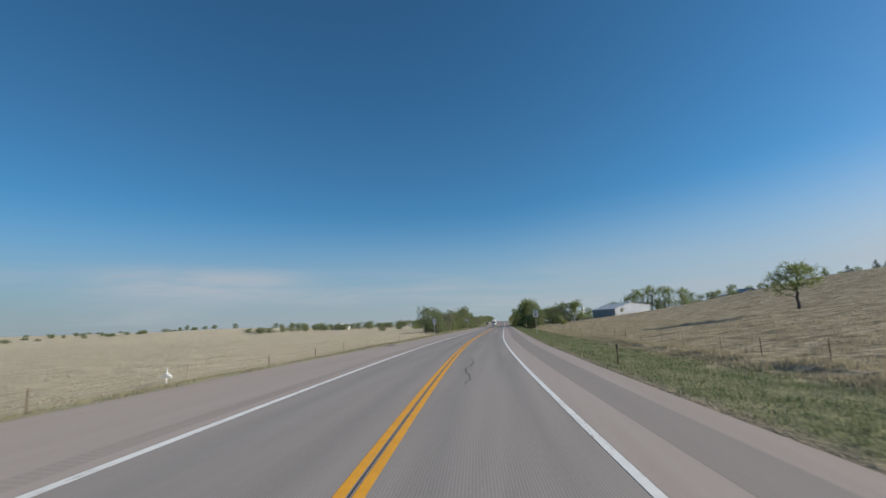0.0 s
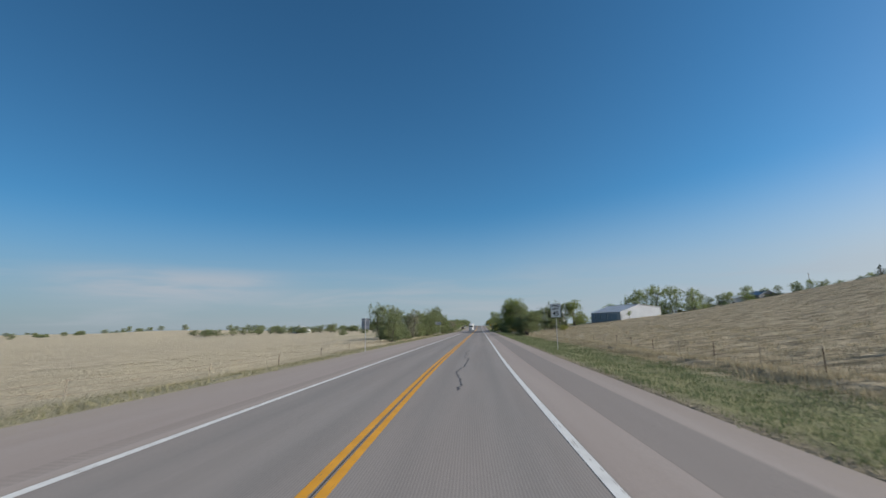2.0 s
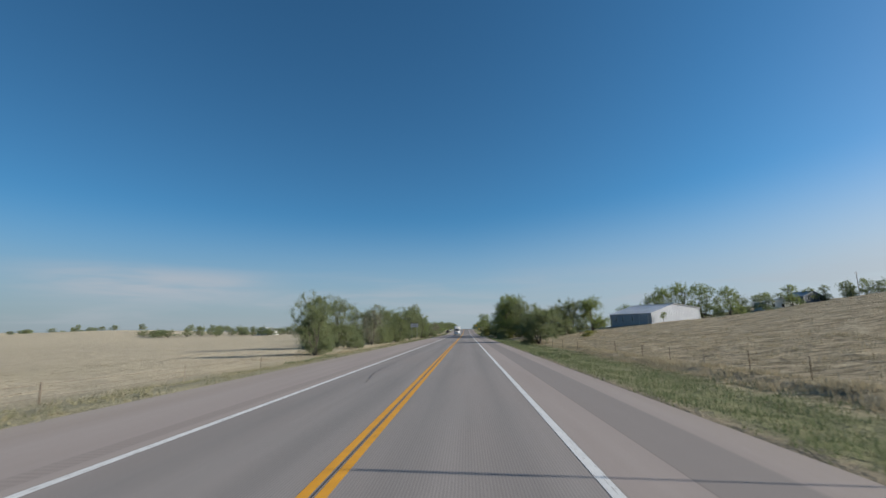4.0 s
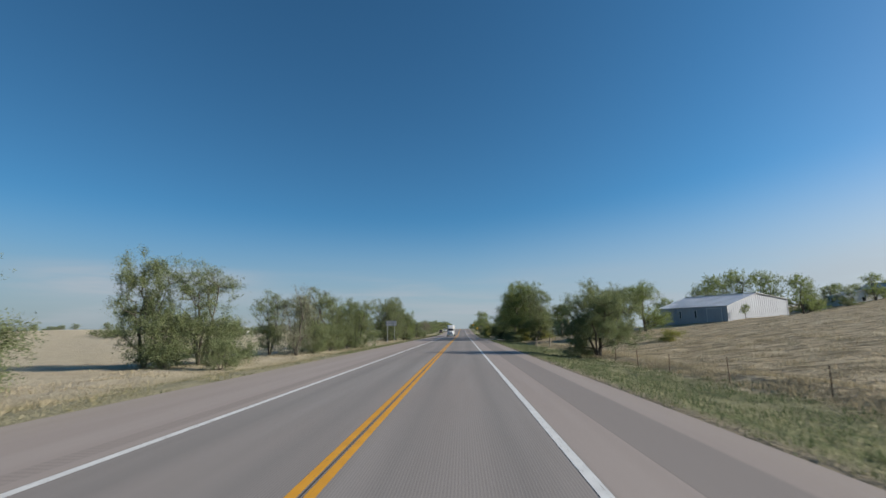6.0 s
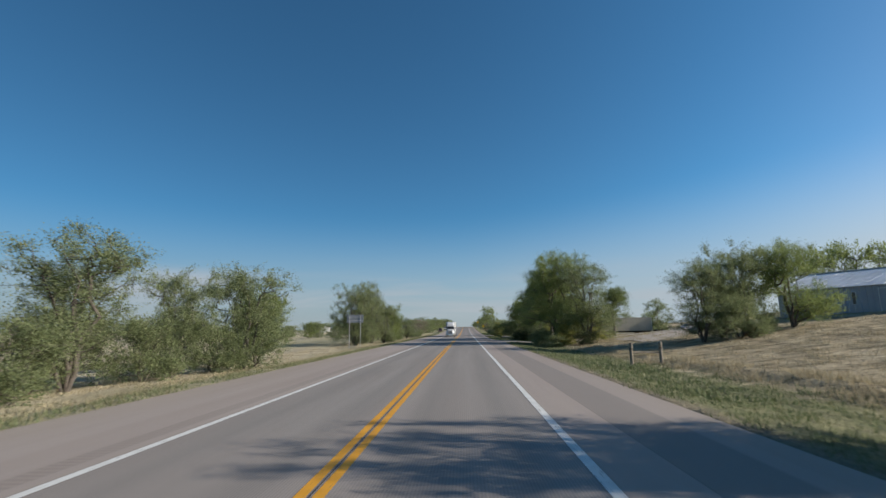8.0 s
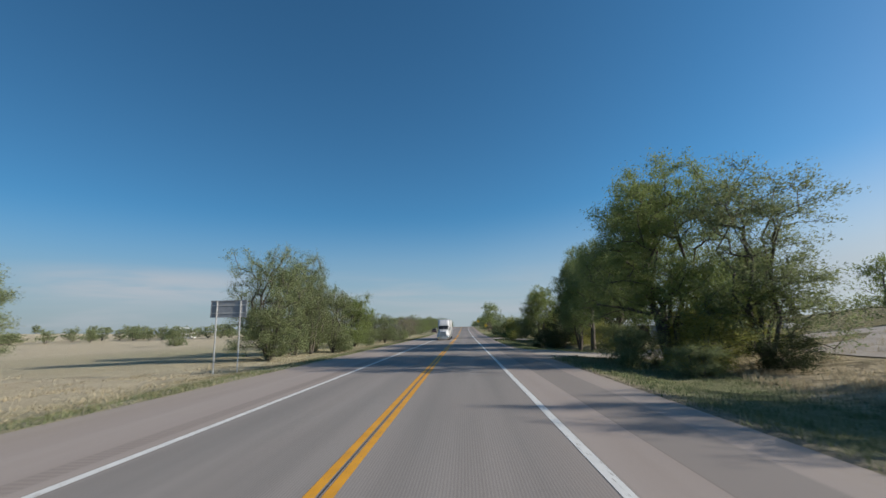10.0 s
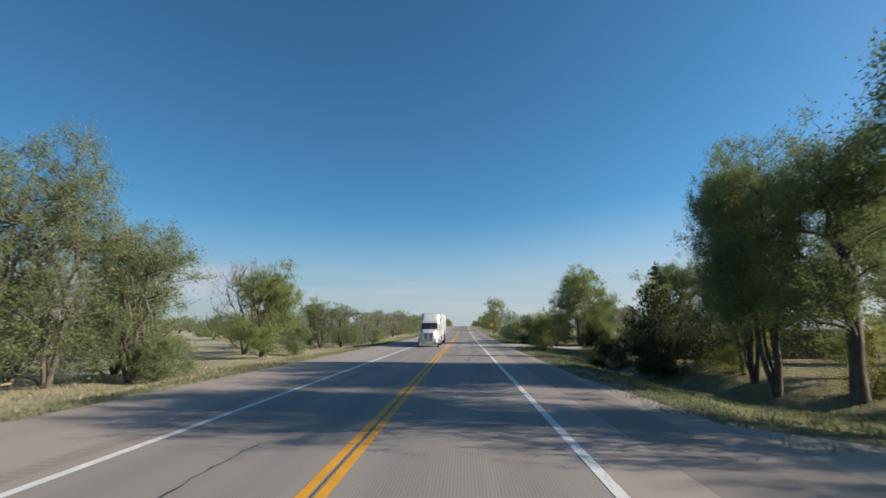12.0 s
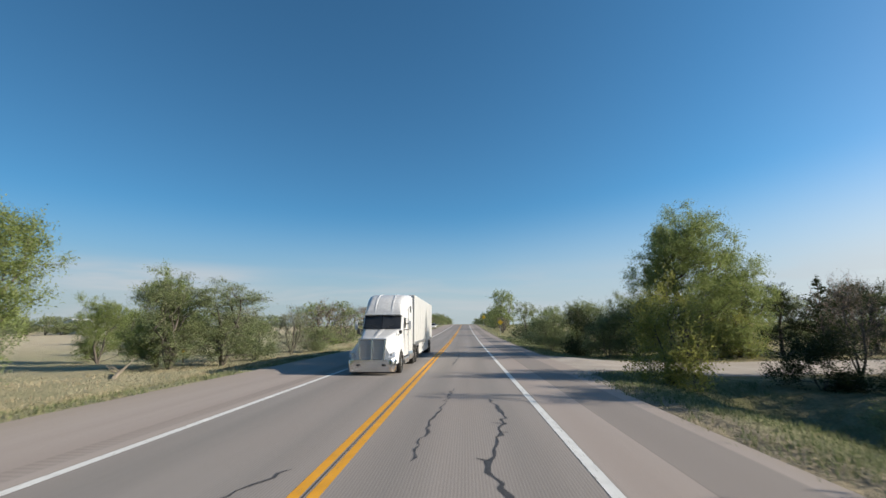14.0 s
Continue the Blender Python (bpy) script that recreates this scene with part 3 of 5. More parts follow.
# ---- trees ----
def skeleton_of(rng, h, w, base, stems, clumps, lobes, lean=0.0):
    """Nodes (place, parent) of a branching frame that fills an uneven crown of lobes, and the clump tips."""
    cz, rz = h * (base + 1) / 2, h * (1 - base) / 2
    cent = []
    for i in range(lobes):
        a = 2 * math.pi * i / lobes + rng.uniform(-0.5, 0.5)
        rr = rng.uniform(0.25, 0.62) * w / 2
        zz = cz + rng.uniform(-0.95 if base < 0.1 and i % 2 else -0.75, 0.62) * rz
        rr *= 1 - 0.62 * max(0.0, (zz - cz) / rz)
        cent.append((rr * math.cos(a), rr * math.sin(a), zz, rng.uniform(0.30, 0.46) * w / 2 * 1.15, rng.uniform(0.28, 0.42) * rz * 1.2))
    if base < 0.1:
        cent += [c for c in cent if c[2] < cz - 0.45 * rz]
    cent.append((0, 0, cz + 0.35 * rz, 0.5 * w / 2, 0.62 * rz))
    pts = []
    while len(pts) < clumps:
        x, y, z, r, q = rng.choice(cent)
        v = Vector((rng.gauss(0, 1), rng.gauss(0, 1), rng.gauss(0, 1))).normalized() * rng.random() ** 0.42
        p = Vector((x + v.x * r, y + v.y * r, z + v.z * q))
        if 0.04 * h < p.z < h * 1.02:
            p.x += lean * (p.z / h) ** 2
            pts.append(p)
    nodes, parent = [Vector((0, 0, -0.15))], [-1]
    for s in range(stems):
        a = 2 * math.pi * s / stems + rng.uniform(-0.6, 0.6)
        out = 0.0 if stems == 1 else rng.uniform(0.12, 0.30) * w / 2
        top = h * rng.uniform(0.55, 0.74)
        last, k = 0, 6
        kink = [rng.uniform(-0.05, 0.05) * h for _ in range(k * 2)]
        for i in range(1, k + 1):
            f = i / k
            p = Vector((math.cos(a) * (0.12 * (stems > 1) + out * f ** 0.8) + kink[i - 1] * f + lean * f * f * 0.4,
                        math.sin(a) * (0.12 * (stems > 1) + out * f ** 0.8) + kink[k + i - 1] * f, top * f))
            nodes.append(p)
            parent.append(last)
            last = len(nodes) - 1
    tips = []
    pts.sort(key=lambda p: (p.x * p.x + p.y * p.y) ** 0.5 + 0.35 * abs(p.z - cz))
    for p in pts:
        best, cost = 0, 1e9
        for i, q in enumerate(nodes):
            d = (p - q).length
            c = d + max(0, q.z - p.z + 0.25 * d) * 1.6 + (5 if q.z < 0.12 * h and base > 0.1 else 0)
            if c < cost:
                best, cost = i, c
        q = nodes[best]
        d = (p - q).length
        mid = q.lerp(p, 0.5) + Vector((rng.uniform(-1, 1), rng.uniform(-1, 1), rng.uniform(-0.2, 0.9))) * 0.12 * d
        nodes.append(mid)
        parent.append(best)
        nodes.append(p)
        parent.append(len(nodes) - 2)
        tips.append(len(nodes) - 1)
    return nodes, parent, tips


def limbs_mesh(name, rng, nodes, parent, tips, r0, material, twigs=2, sides=6):
    load = [0.0] * len(nodes)
    for t in tips:
        i = t
        while i >= 0:
            load[i] += 1
            i = parent[i]
    total = max(load[0], 1)
    rad = [max(0.010, r0 * (max(c, 0.3) / total) ** 0.52) for c in load]
    V, F = [], []

    def tube(a, b, ra, rb, k):
        d = b - a
        if d.length < 1e-4:
            return
        q = d.to_track_quat("Z", "Y")
        o = len(V)
        for p, r in ((a - d * 0.02, ra), (b, rb)):
            for i in range(k):
                an = 2 * math.pi * i / k
                V.append(p + q @ Vector((r * math.cos(an), r * math.sin(an), 0)))
        for i in range(k):
            j = (i + 1) % k
            F.append((o + i, o + j, o + k + j, o + k + i))

    for i, p in enumerate(parent):
        if p < 0:
            continue
        ra = min(rad[p], rad[i] * 1.5)
        if p == 0:
            ra = rad[i] * 1.35
        tube(nodes[p], nodes[i], ra, rad[i], sides if rad[i] > 0.05 else (4 if rad[i] > 0.022 else 3))
    for t in tips:
        for _ in range(twigs):
            v = Vector((rng.gauss(0, 1), rng.gauss(0, 1), rng.gauss(0.5, 1))).normalized() * rng.uniform(0.35, 0.8)
            o = len(V)
            V.extend((nodes[t] + Vector((0.011, 0, 0)), nodes[t] + Vector((-0.006, 0.009, 0)), nodes[t] + Vector((-0.006, -0.009, 0)), nodes[t] + v))
            F.extend(((o, o + 1, o + 3), (o + 1, o + 2, o + 3), (o + 2, o, o + 3)))
    me = bpy.data.meshes.new(name)
    me.from_pydata([tuple(v) for v in V], [], F)
    me.materials.append(material)
    me.shade_smooth()
    return me


def leaves_mesh(name, seed, centres, outs, each, spread, size, material, droop=0.0):
    """Leaves strung along short sprays that reach outward and up from each clump."""
    r = np.random.default_rng(seed)
    C, O = np.asarray([tuple(c) for c in centres]), np.asarray([tuple(o) for o in outs])
    k = max(3, each // 10)
    per = max(1, round(each / k))
    C, O = np.repeat(C, k, axis=0), np.repeat(O, k, axis=0)
    D = O * 0.8 + r.normal(0, 0.62, C.shape) + np.array([0, 0, 0.30])
    D /= np.linalg.norm(D, axis=1, keepdims=True)
    reach = spread * r.uniform(0.9, 2.5, len(C))
    C, D, reach = np.repeat(C, per, axis=0), np.repeat(D, per, axis=0), np.repeat(reach, per)
    n = len(C)
    f = r.uniform(0.05, 1, n) ** 0.8
    P = C + D * (reach * f)[:, None] + np.clip(r.normal(0, 1, (n, 3)), -1.6, 1.6) * 0.22 * spread
    P[:, 2] -= 0.12 * reach * f * f + droop * np.abs(r.normal(0, 1, n))
    P[:, 2] = np.maximum(P[:, 2], 0.03)
    U = D * 0.7 + r.normal(0, 0.7, (n, 3)) + np.array([0, 0, 0.25])
    U /= np.linalg.norm(U, axis=1, keepdims=True)
    W = np.cross(U, r.normal(0, 1, (n, 3)))
    W /= np.linalg.norm(W, axis=1, keepdims=True)
    a = (size * r.uniform(0.6, 1.4, n))[:, None]
    V = np.stack([P - U * a * 0.7 - W * a * 0.46, P - U * a * 0.7 + W * a * 0.46, P + U * a * 1.2], 1).reshape(-1, 3)
    F = np.arange(3 * n).reshape(-1, 3)
    return raw_mesh(name, V, F, material)


FORMS = {}


def tree_form(key, seed, h, w, base, stems, clumps, lobes, each, spread, size, leaf, r0, lean=0.0, droop=0.0, twigs=2):
    """Builds one tree's trunk and crown meshes, to be planted many times."""
    rng = random.Random(seed)
    nodes, parent, tips = skeleton_of(rng, h, w, base, stems, clumps, lobes, lean)
    trunk = limbs_mesh("trunk", rng, nodes, parent, tips, r0, BARK, twigs)
    grown = tips + [parent[t] for t in tips if rng.random() < 0.38]
    outs = [(nodes[t] - nodes[parent[t]]).normalized() for t in grown]
    crown = leaves_mesh("crown", seed, [nodes[t] for t in grown], outs, each, spread, size, leaf, droop)
    FORMS[key] = (h, w, trunk, crown)


tree_form("round", 11, 7.5, 8.0, 0.05, 5, 220, 14, 140, 0.414, 0.052, LEAF_OLIVE, 0.18, twigs=2)
tree_form("round_green", 12, 7.5, 7.5, 0.06, 3, 220, 14, 140, 0.414, 0.052, LEAF_GREEN, 0.19, twigs=2)
tree_form("upright", 13, 9.0, 5.5, 0.04, 5, 230, 16, 105, 0.394, 0.046, LEAF_OLIVE, 0.17, twigs=4)
tree_form("airy", 35, 10.5, 6.5, 0.05, 4, 300, 18, 80, 0.42, 0.044, LEAF_OLIVE, 0.19, twigs=7)
tree_form("thin", 14, 7.5, 4.6, 0.04, 6, 190, 14, 70, 0.375, 0.038, LEAF_GREY, 0.13, twigs=6)
tree_form("broad", 15, 7.4, 9.6, 0.11, 3, 340, 18, 190, 0.414, 0.049, LEAF_OLIVE, 0.26, twigs=1)
tree_form("big", 16, 10.2, 11.0, 0.04, 7, 400, 22, 165, 0.463, 0.049, LEAF_OLIVE, 0.34, twigs=2)
tree_form("tall", 17, 10.8, 11.5, 0.14, 5, 510, 22, 205, 0.444, 0.049, LEAF_GREEN, 0.36, twigs=2)
tree_form("poplar", 18, 11.5, 6.5, 0.16, 5, 340, 18, 175, 0.414, 0.046, LEAF_BACKLIT, 0.22, twigs=2)
tree_form("shade", 19, 9.2, 7.5, 0.20, 1, 280, 14, 175, 0.434, 0.047, LEAF_BACKLIT, 0.24, twigs=2)
tree_form("forked", 28, 10.4, 8.5, 0.20, 2, 400, 20, 200, 0.434, 0.048, LEAF_GREEN, 0.24, lean=0.6, twigs=2)
tree_form("shrub", 20, 3.4, 3.8, 0.02, 7, 120, 7, 90, 0.376, 0.046, LEAF_OLIVE, 0.08, droop=0.1, twigs=2)
tree_form("shrub_green", 21, 4.2, 3.4, 0.02, 6, 120, 7, 90, 0.376, 0.046, LEAF_YELLOW, 0.08, droop=0.1, twigs=2)
tree_form("bare", 22, 6.5, 6.5, 0.12, 3, 240, 12, 10, 0.381, 0.050, LEAF_PINK, 0.17, twigs=6)
# dark shrubs; the near-black needle colour also carries the shade around them
tree_form("dark_shrub", 23, 3.0, 4.0, 0.02, 6, 140, 7, 90, 0.352, 0.046, LEAF_CEDAR, 0.07, droop=0.15, twigs=1)
tree_form("far", 24, 6.5, 7.5, 0.06, 2, 80, 11, 22, 0.672, 0.180, LEAF_OLIVE, 0.2, twigs=0)
tree_form("mid", 26, 7.0, 8.0, 0.04, 3, 140, 10, 36, 0.627, 0.120, LEAF_OLIVE, 0.2, twigs=1)
tree_form("mid_green", 27, 8.0, 8.5, 0.05, 2, 140, 10, 36, 0.652, 0.120, LEAF_GREEN, 0.2, twigs=1)
tree_form("pine", 29, 6.4, 5.0, 0.06, 1, 190, 12, 90, 0.36, 0.050, LEAF_CEDAR, 0.16, twigs=1)
tree_form("field", 25, 6.6, 8.0, 0.34, 1, 160, 12, 70, 0.375, 0.062, LEAF_GREEN, 0.19, twigs=1)


def cedar_form(key, seed, h, w):
    rng = random.Random(seed)
    bm = rod((0, 0, -0.1), (0, 0, h * 0.93), 0.13, 0.02, 7)
    trunk = link("trunk", bm, BARK, True)
    cs = []
    for i in range(19):
        f = i / 18
        z = h * (0.05 + 0.87 * f)
        for j in range(13 - int(7 * f)):
            a = rng.uniform(0, 2 * math.pi)
            reach = (1 - f) ** 0.85 * w / 2 * rng.uniform(0.62, 1.12) + 0.10
            k = max(2, int(reach / 0.24))
            for m in range(1, k + 1):
                r = reach * m / k
                cs.append((r * math.cos(a), r * math.sin(a), z + 0.30 * r * r / reach + rng.uniform(-0.06, 0.06)))
    cs += [(0, 0, h * (0.92 + 0.02 * i)) for i in range(4)]
    crown = leaves_mesh("crown", seed, cs, [Vector(c[:2] + (0.6,)).normalized() for c in cs], 20, 0.14, 0.055, LEAF_CEDAR)
    FORMS[key] = (h, w, trunk, crown)


cedar_form("cedar", 31, 6.4, 4.2)

TREE_LABELS = {
    "round": "rounded olive-green elm tree with thin spring leaves", "round_green": "rounded fresh green elm tree beside the field",
    "airy": "tall airy elm with pale spring leaves and bare twigs",
    "upright": "upright many-stemmed elm with olive spring leaves", "thin": "sparse grey-green young elm with bare upper twigs",
    "broad": "broad low-branched elm casting shade over the road", "big": "large many-stemmed olive-green elm in dry grass",
    "tall": "tall spreading elm with dark forked limbs", "poplar": "tall narrow-crowned green tree with several trunks",
    "shade": "single-trunked shade tree on the mown lawn", "shrub": "low olive-green roadside shrub in dry grass",
    "shrub_green": "bright green shrub with many thin stems", "bare": "nearly leafless tree with pinkish-grey twigs",
    "dark_shrub": "low dark shrub, its leaf colour deepened for shade", "forked": "tall olive-green elm with a forked leaning trunk", "mid": "rounded olive-green tree in the roadside hedge", "mid_green": "full green elm beyond the yard", "far": "distant olive-green tree on the plain",
    "pine": "dark rounded pine at the back of the yard",
    "field": "lone small elm standing on the dry hillside", "cedar": "dark green conical cedar with ragged top"}


def plant(key, x, y, h=None, w=None, turn=0.0, group=""):
    h0, w0, trunk, crown = FORMS[key]
    sz = (h or h0) / h0
    sx = (w or w0 * sz) / w0
    bush = key in ("shrub", "shrub_green", "dark_shrub")
    ob = thing("shrub" if bush else "tree", seat(x, y, turn, (sx, sx, sz), 0.05), TREE_LABELS[key], "shrub" if bush else "tree", group)
    for nm, me in (("trunk", trunk), ("crown", crown)):
        if me is not None:
            c = new(nm, me)
            c.parent = ob
    return ob


LEFT, RIGHT, FAR = "trees along the far verge", "trees along the near verge", "distant trees on the plain"
for row in [
        ("round", -13.6, 121.3, 5.4, 5.6, 40), ("shrub", -14.5, 124.0, 3.4, 4.0, 10), ("round", -20.0, 141.0, 8.0, 6.4, 0), ("upright", -17.4, 143.2, 8.2, 6.4, 130),
        ("shrub", -13.8, 139.5, 2.2, 2.6, 80), ("shrub", -18.4, 140.8, 4.2, 5.0, 30), ("shrub", -16.2, 145.0, 3.8, 4.6, 70), ("thin", -15.0, 156.5, 7.8, 5.2, 20), ("upright", -18.8, 159.0, 7.4, 5.0, 110),
        ("upright", -15.2, 163.0, 8.0, 6.8, 60), ("shrub", -14.2, 159.6, 3.2, 4.0, 20), ("shrub", -14.4, 166.6, 3.6, 4.2, 120), ("shrub", -13.4, 171.4, 3.2, 4.0, 60), ("round", -17.5, 165.5, 6.2, 5.4, 250), ("round", -14.4, 169.0, 6.0, 5.0, 200), ("round", -12.9, 174.0, 6.8, 8.6, 310),
        ("round_green", -14.2, 179.0, 6.4, 6.0, 10), ("thin", -21.0, 180.0, 6.0, 5.0, 70), ("round", -22.0, 197.0, 6.0, 6.5, 170),
        ("big", -15.8, 218.0, 10.6, 11.0, 15), ("upright", -16.2, 225.6, 10.6, 6.6, 300), ("bare", -17.4, 228.0, 10.2, 5.6, 35), ("upright", -13.3, 229.6, 7.9, 6.2, 30), ("airy", -15.0, 227.2, 11.8, 6.4, 100),
        ("round", -16.2, 232.4, 7.8, 6.4, 190), ("shrub", -13.0, 231.8, 2.2, 3.0, 60), ("round", -18.5, 236.0, 6.5, 6.0, 90), ("shrub", -12.0, 229.5, 2.2, 2.6, 30),
        ("round_green", -15.0, 247.0, 8.2, 7.4, 140), ("round_green", -17.6, 255.0, 8.4, 7.0, 60), ("bare", -18.6, 251.5, 10.0, 7.0, 20), ("shrub", -13.5, 251.0, 3.0, 3.0, 0),
        ("upright", -15.6, 265.0, 6.0, 5.8, 280), ("round_green", -17.4, 266.5, 6.4, 5.4, 100), ("upright", -13.8, 267.6, 6.0, 6.4, 120), ("round_green", -25.4, 271.6, 5.3, 4.6, 10), ("shrub", -13.2, 271.0, 3.2, 3.6, 50), ("thin", -16.0, 274.0, 5.2, 4.4, 10), ("mid", -28.0, 284.0, 5.0, 7.0, 60), ("mid_green", -34.0, 300.0, 5.0, 8.0, 60), ("mid", -45.0, 310.0, 5.5, 9.0, 160), ("mid_green", -58.0, 318.0, 6.0, 10.0, 10),
        ("thin", -13.6, 279.0, 4.8, 4.4, 0), ("shrub", -12.6, 283.0, 2.6, 4.0, 0), ("bare", -13.6, 288.0, 6.0, 6.0, 210), ("mid_green", -16.0, 292.0, 5.2, 7.0, 70), ("mid", -15.5, 303.0, 5.6, 8.0, 160)]:
    plant(*row, group=LEFT)
rng = random.Random(5)
for i in range(17):
    plant(rng.choice(("mid", "mid", "mid", "mid_green", "bare")), -15.5 - rng.uniform(0, 4), 312 + i * 11 + rng.uniform(-3, 3), rng.uniform(5.0, 7.0), rng.uniform(8, 10), rng.uniform(0, 360), LEFT)
for row in [
        ("field", 37.8, 58.4, 5.5, 7.4, 30), ("broad", 13.5, 150.0, 6.6, 8.0, 0), ("shrub", 11.9, 150.2, 1.8, 3.0, 60), ("shrub_green", 24.0, 160.0, 1.6, 3.2, 0),
        ("upright", 22.4, 184.8, 7.6, 7.0, 100), ("round", 24.6, 186.2, 7.2, 6.4, 200), ("shrub", 25.0, 184.0, 4.0, 5.0, 40), ("round", 27.2, 187.0, 8.2, 8.0, 10), ("round_green", 32.2, 188.0, 8.8, 9.4, 220),
        ("tall", 14.0, 205.0, 12.0, 13.2, 0), ("upright", 16.4, 200.0, 10.9, 8.4, 140), ("shrub_green", 13.6, 199.8, 3.4, 4.2, 10), ("shrub", 12.2, 198.0, 1.5, 3.0, 100), ("dark_shrub", 15.6, 197.4, 1.6, 3.6, 0), ("shade", 24.0, 214.0, 8.0, 6.5, 90), ("shrub_green", 14.8, 203.8, 3.8, 4.6, 30), ("shrub_green", 18.4, 205.0, 4.6, 5.0, 200), ("shrub", 11.4, 203.4, 2.2, 3.4, 300), ("shrub", 12.0, 207.5, 2.6, 3.4, 100),
        ("shade", 15.5, 219.0, 11.4, 9.6, 200), ("shade", 15.0, 225.4, 10.4, 7.2, 120), ("poplar", 14.5, 228.8, 11.0, 6.2, 40), ("poplar", 15.2, 231.4, 11.6, 5.4, 200), ("poplar", 15.8, 233.2, 11.8, 4.2, 110), ("shade", 21.0, 230.0, 9.0, 7.0, 270),
        ("shrub_green", 16.6, 234.5, 3.8, 4.0, 0), ("dark_shrub", 14.6, 237.5, 3.0, 4.4, 90), ("cedar", 15.3, 241.6, 7.0, 5.0, 0), ("dark_shrub", 14.0, 239.6, 2.8, 4.0, 10),
        ("dark_shrub", 16.8, 246.2, 3.2, 4.6, 220), ("dark_shrub", 13.2, 246.4, 2.6, 3.4, 70), ("cedar", 19.8, 238.5, 5.6, 4.6, 130), ("cedar", 20.5, 245.0, 5.2, 4.4, 60), ("shrub", 12.8, 249.5, 2.0, 3.0, 150),
        ("round_green", 18.6, 250.5, 7.4, 5.2, 0), ("bare", 19.6, 260.0, 5.2, 3.2, 0), ("shrub_green", 9.7, 256.2, 4.5, 3.3, 45), ("poplar", 26.0, 251.0, 9.0, 6.5, 10), ("poplar", 29.0, 257.0, 8.5, 6.5, 80), ("dark_shrub", 15.4, 256.6, 2.2, 3.4, 260), ("dark_shrub", 17.8, 254.4, 2.0, 4.0, 40),
        ("forked", 16.8, 269.6, 10.4, 9.2, 0), ("shrub_green", 20.0, 271.0, 4.8, 4.6, 200), ("shrub_green", 18.4, 272.4, 4.2, 4.2, 20), ("shrub", 14.2, 272.0, 4.4, 5.0, 10), ("dark_shrub", 11.8, 276.0, 3.8, 4.6, 120), ("shrub", 12.4, 273.0, 3.6, 4.0, 210), ("round", 16.5, 278.0, 5.0, 6.0, 30), ("shrub", 9.9, 281.0, 3.8, 4.6, 0), ("shrub", 13.6, 284.0, 5.0, 5.0, 300),
        ("pine", 24.6, 272.6, 5.2, 4.6, 200), ("shade", 23.5, 256.0, 9.6, 6.5, 30), ("round_green", 20.4, 270.6, 6.8, 6.4, 90), ("pine", 30.0, 274.0, 5.4, 4.6, 0), ("cedar", 26.4, 271.0, 5.6, 3.6, 0), ("pine", 34.0, 276.0, 5.6, 5.4, 80), ("pine", 38.5, 274.0, 5.2, 5.2, 160), ("pine", 43.0, 277.0, 5.8, 5.4, 220), ("bare", 37.0, 268.0, 8.0, 5.0, 30),
        ("shrub", 11.5, 296.0, 3.6, 5.4, 60), ("mid_green", 14.0, 306.0, 5.0, 6.0, 0), ("mid", 13.0, 322.0, 6.0, 7.0, 100), ("mid_green", 13.6, 378.0, 11.8, 12.0, 200), ("bare", 11.0, 352.0, 4.4, 5.0, 0),
        ("mid", 15.0, 410.0, 8.0, 10.0, 40), ("mid", 16.0, 440.0, 9.0, 11.0, 90), ("mid_green", 15.0, 470.0, 8.0, 10.0, 10),
        ("mid_green", 64.0, 231.0, 11.0, 11.0, 0), ("mid_green", 69.0, 233.0, 12.5, 11.0, 150), ("mid_green", 75.0, 234.0, 13.0, 12.0, 90), ("mid_green", 81.5, 234.0, 12.0, 12.0, 200), ("mid_green", 88.0, 230.0, 10.0, 10.0, 60), ("mid", 94.0, 236.0, 7.0, 8.0, 10), ("mid", 50.0, 262.0, 8.0, 9.0, 120), ("mid", 27.0, 300.0, 6.0, 8.0, 0), ("mid_green", 36.0, 306.0, 6.5, 9.0, 50), ("mid", 46.0, 303.0, 6.0, 9.0, 100), ("mid", 58.0, 310.0, 6.5, 9.0, 200), ("mid_green", 70.0, 318.0, 7.0, 10.0, 20), ("mid", 22.0, 318.0, 6.0, 8.0, 70), ("mid_green", 58.0, 240.0, 9.0, 9.0, 40),
        ("field", 50.2, 190.6, 2.6, 2.0, 0), ("mid_green", 114.0, 239.0, 7.5, 7.5, 30), ("mid", 136.0, 241.0, 4.6, 6.0, 80), ("mid", 104.0, 236.0, 5.0, 6.0, 200), ("shrub_green", 16.4, 221.6, 2.8, 2.4, 0), ("shrub_green", 16.2, 226.4, 3.2, 2.8, 90), ("shrub", 18.0, 222.8, 2.2, 2.6, 10)]:
    plant(*row, group=RIGHT)
for row in [
        ("far", -235.4, 464.3, 6.0, 8.0, 60), ("far", -236.0, 477.3, 5.0, 7.0, 305), ("far", -224.8, 478.9, 6.5, 8.0, 204), ("far", -216.3, 476.0, 6.0, 9.0, 330), ("far", -210.9, 476.9, 6.0, 8.0, 96),
        ("far", -212.9, 485.3, 5.0, 7.0, 194), ("far", -201.6, 484.2, 4.5, 6.0, 44), ("far", -206.8, 504.6, 5.5, 8.0, 240), ("far", -199.1, 503.1, 6.0, 7.0, 6), ("far", -194.5, 511.1, 5.0, 7.0, 195)]:
    plant(*row, group=FAR)
for i in range(15):
    for side in (-1, 1):
        plant("far", side * (13 + rng.uniform(0, 9)), 500 + i * 16 + rng.uniform(-6, 6), rng.uniform(6, 9), rng.uniform(8, 12), rng.uniform(0, 360), FAR)
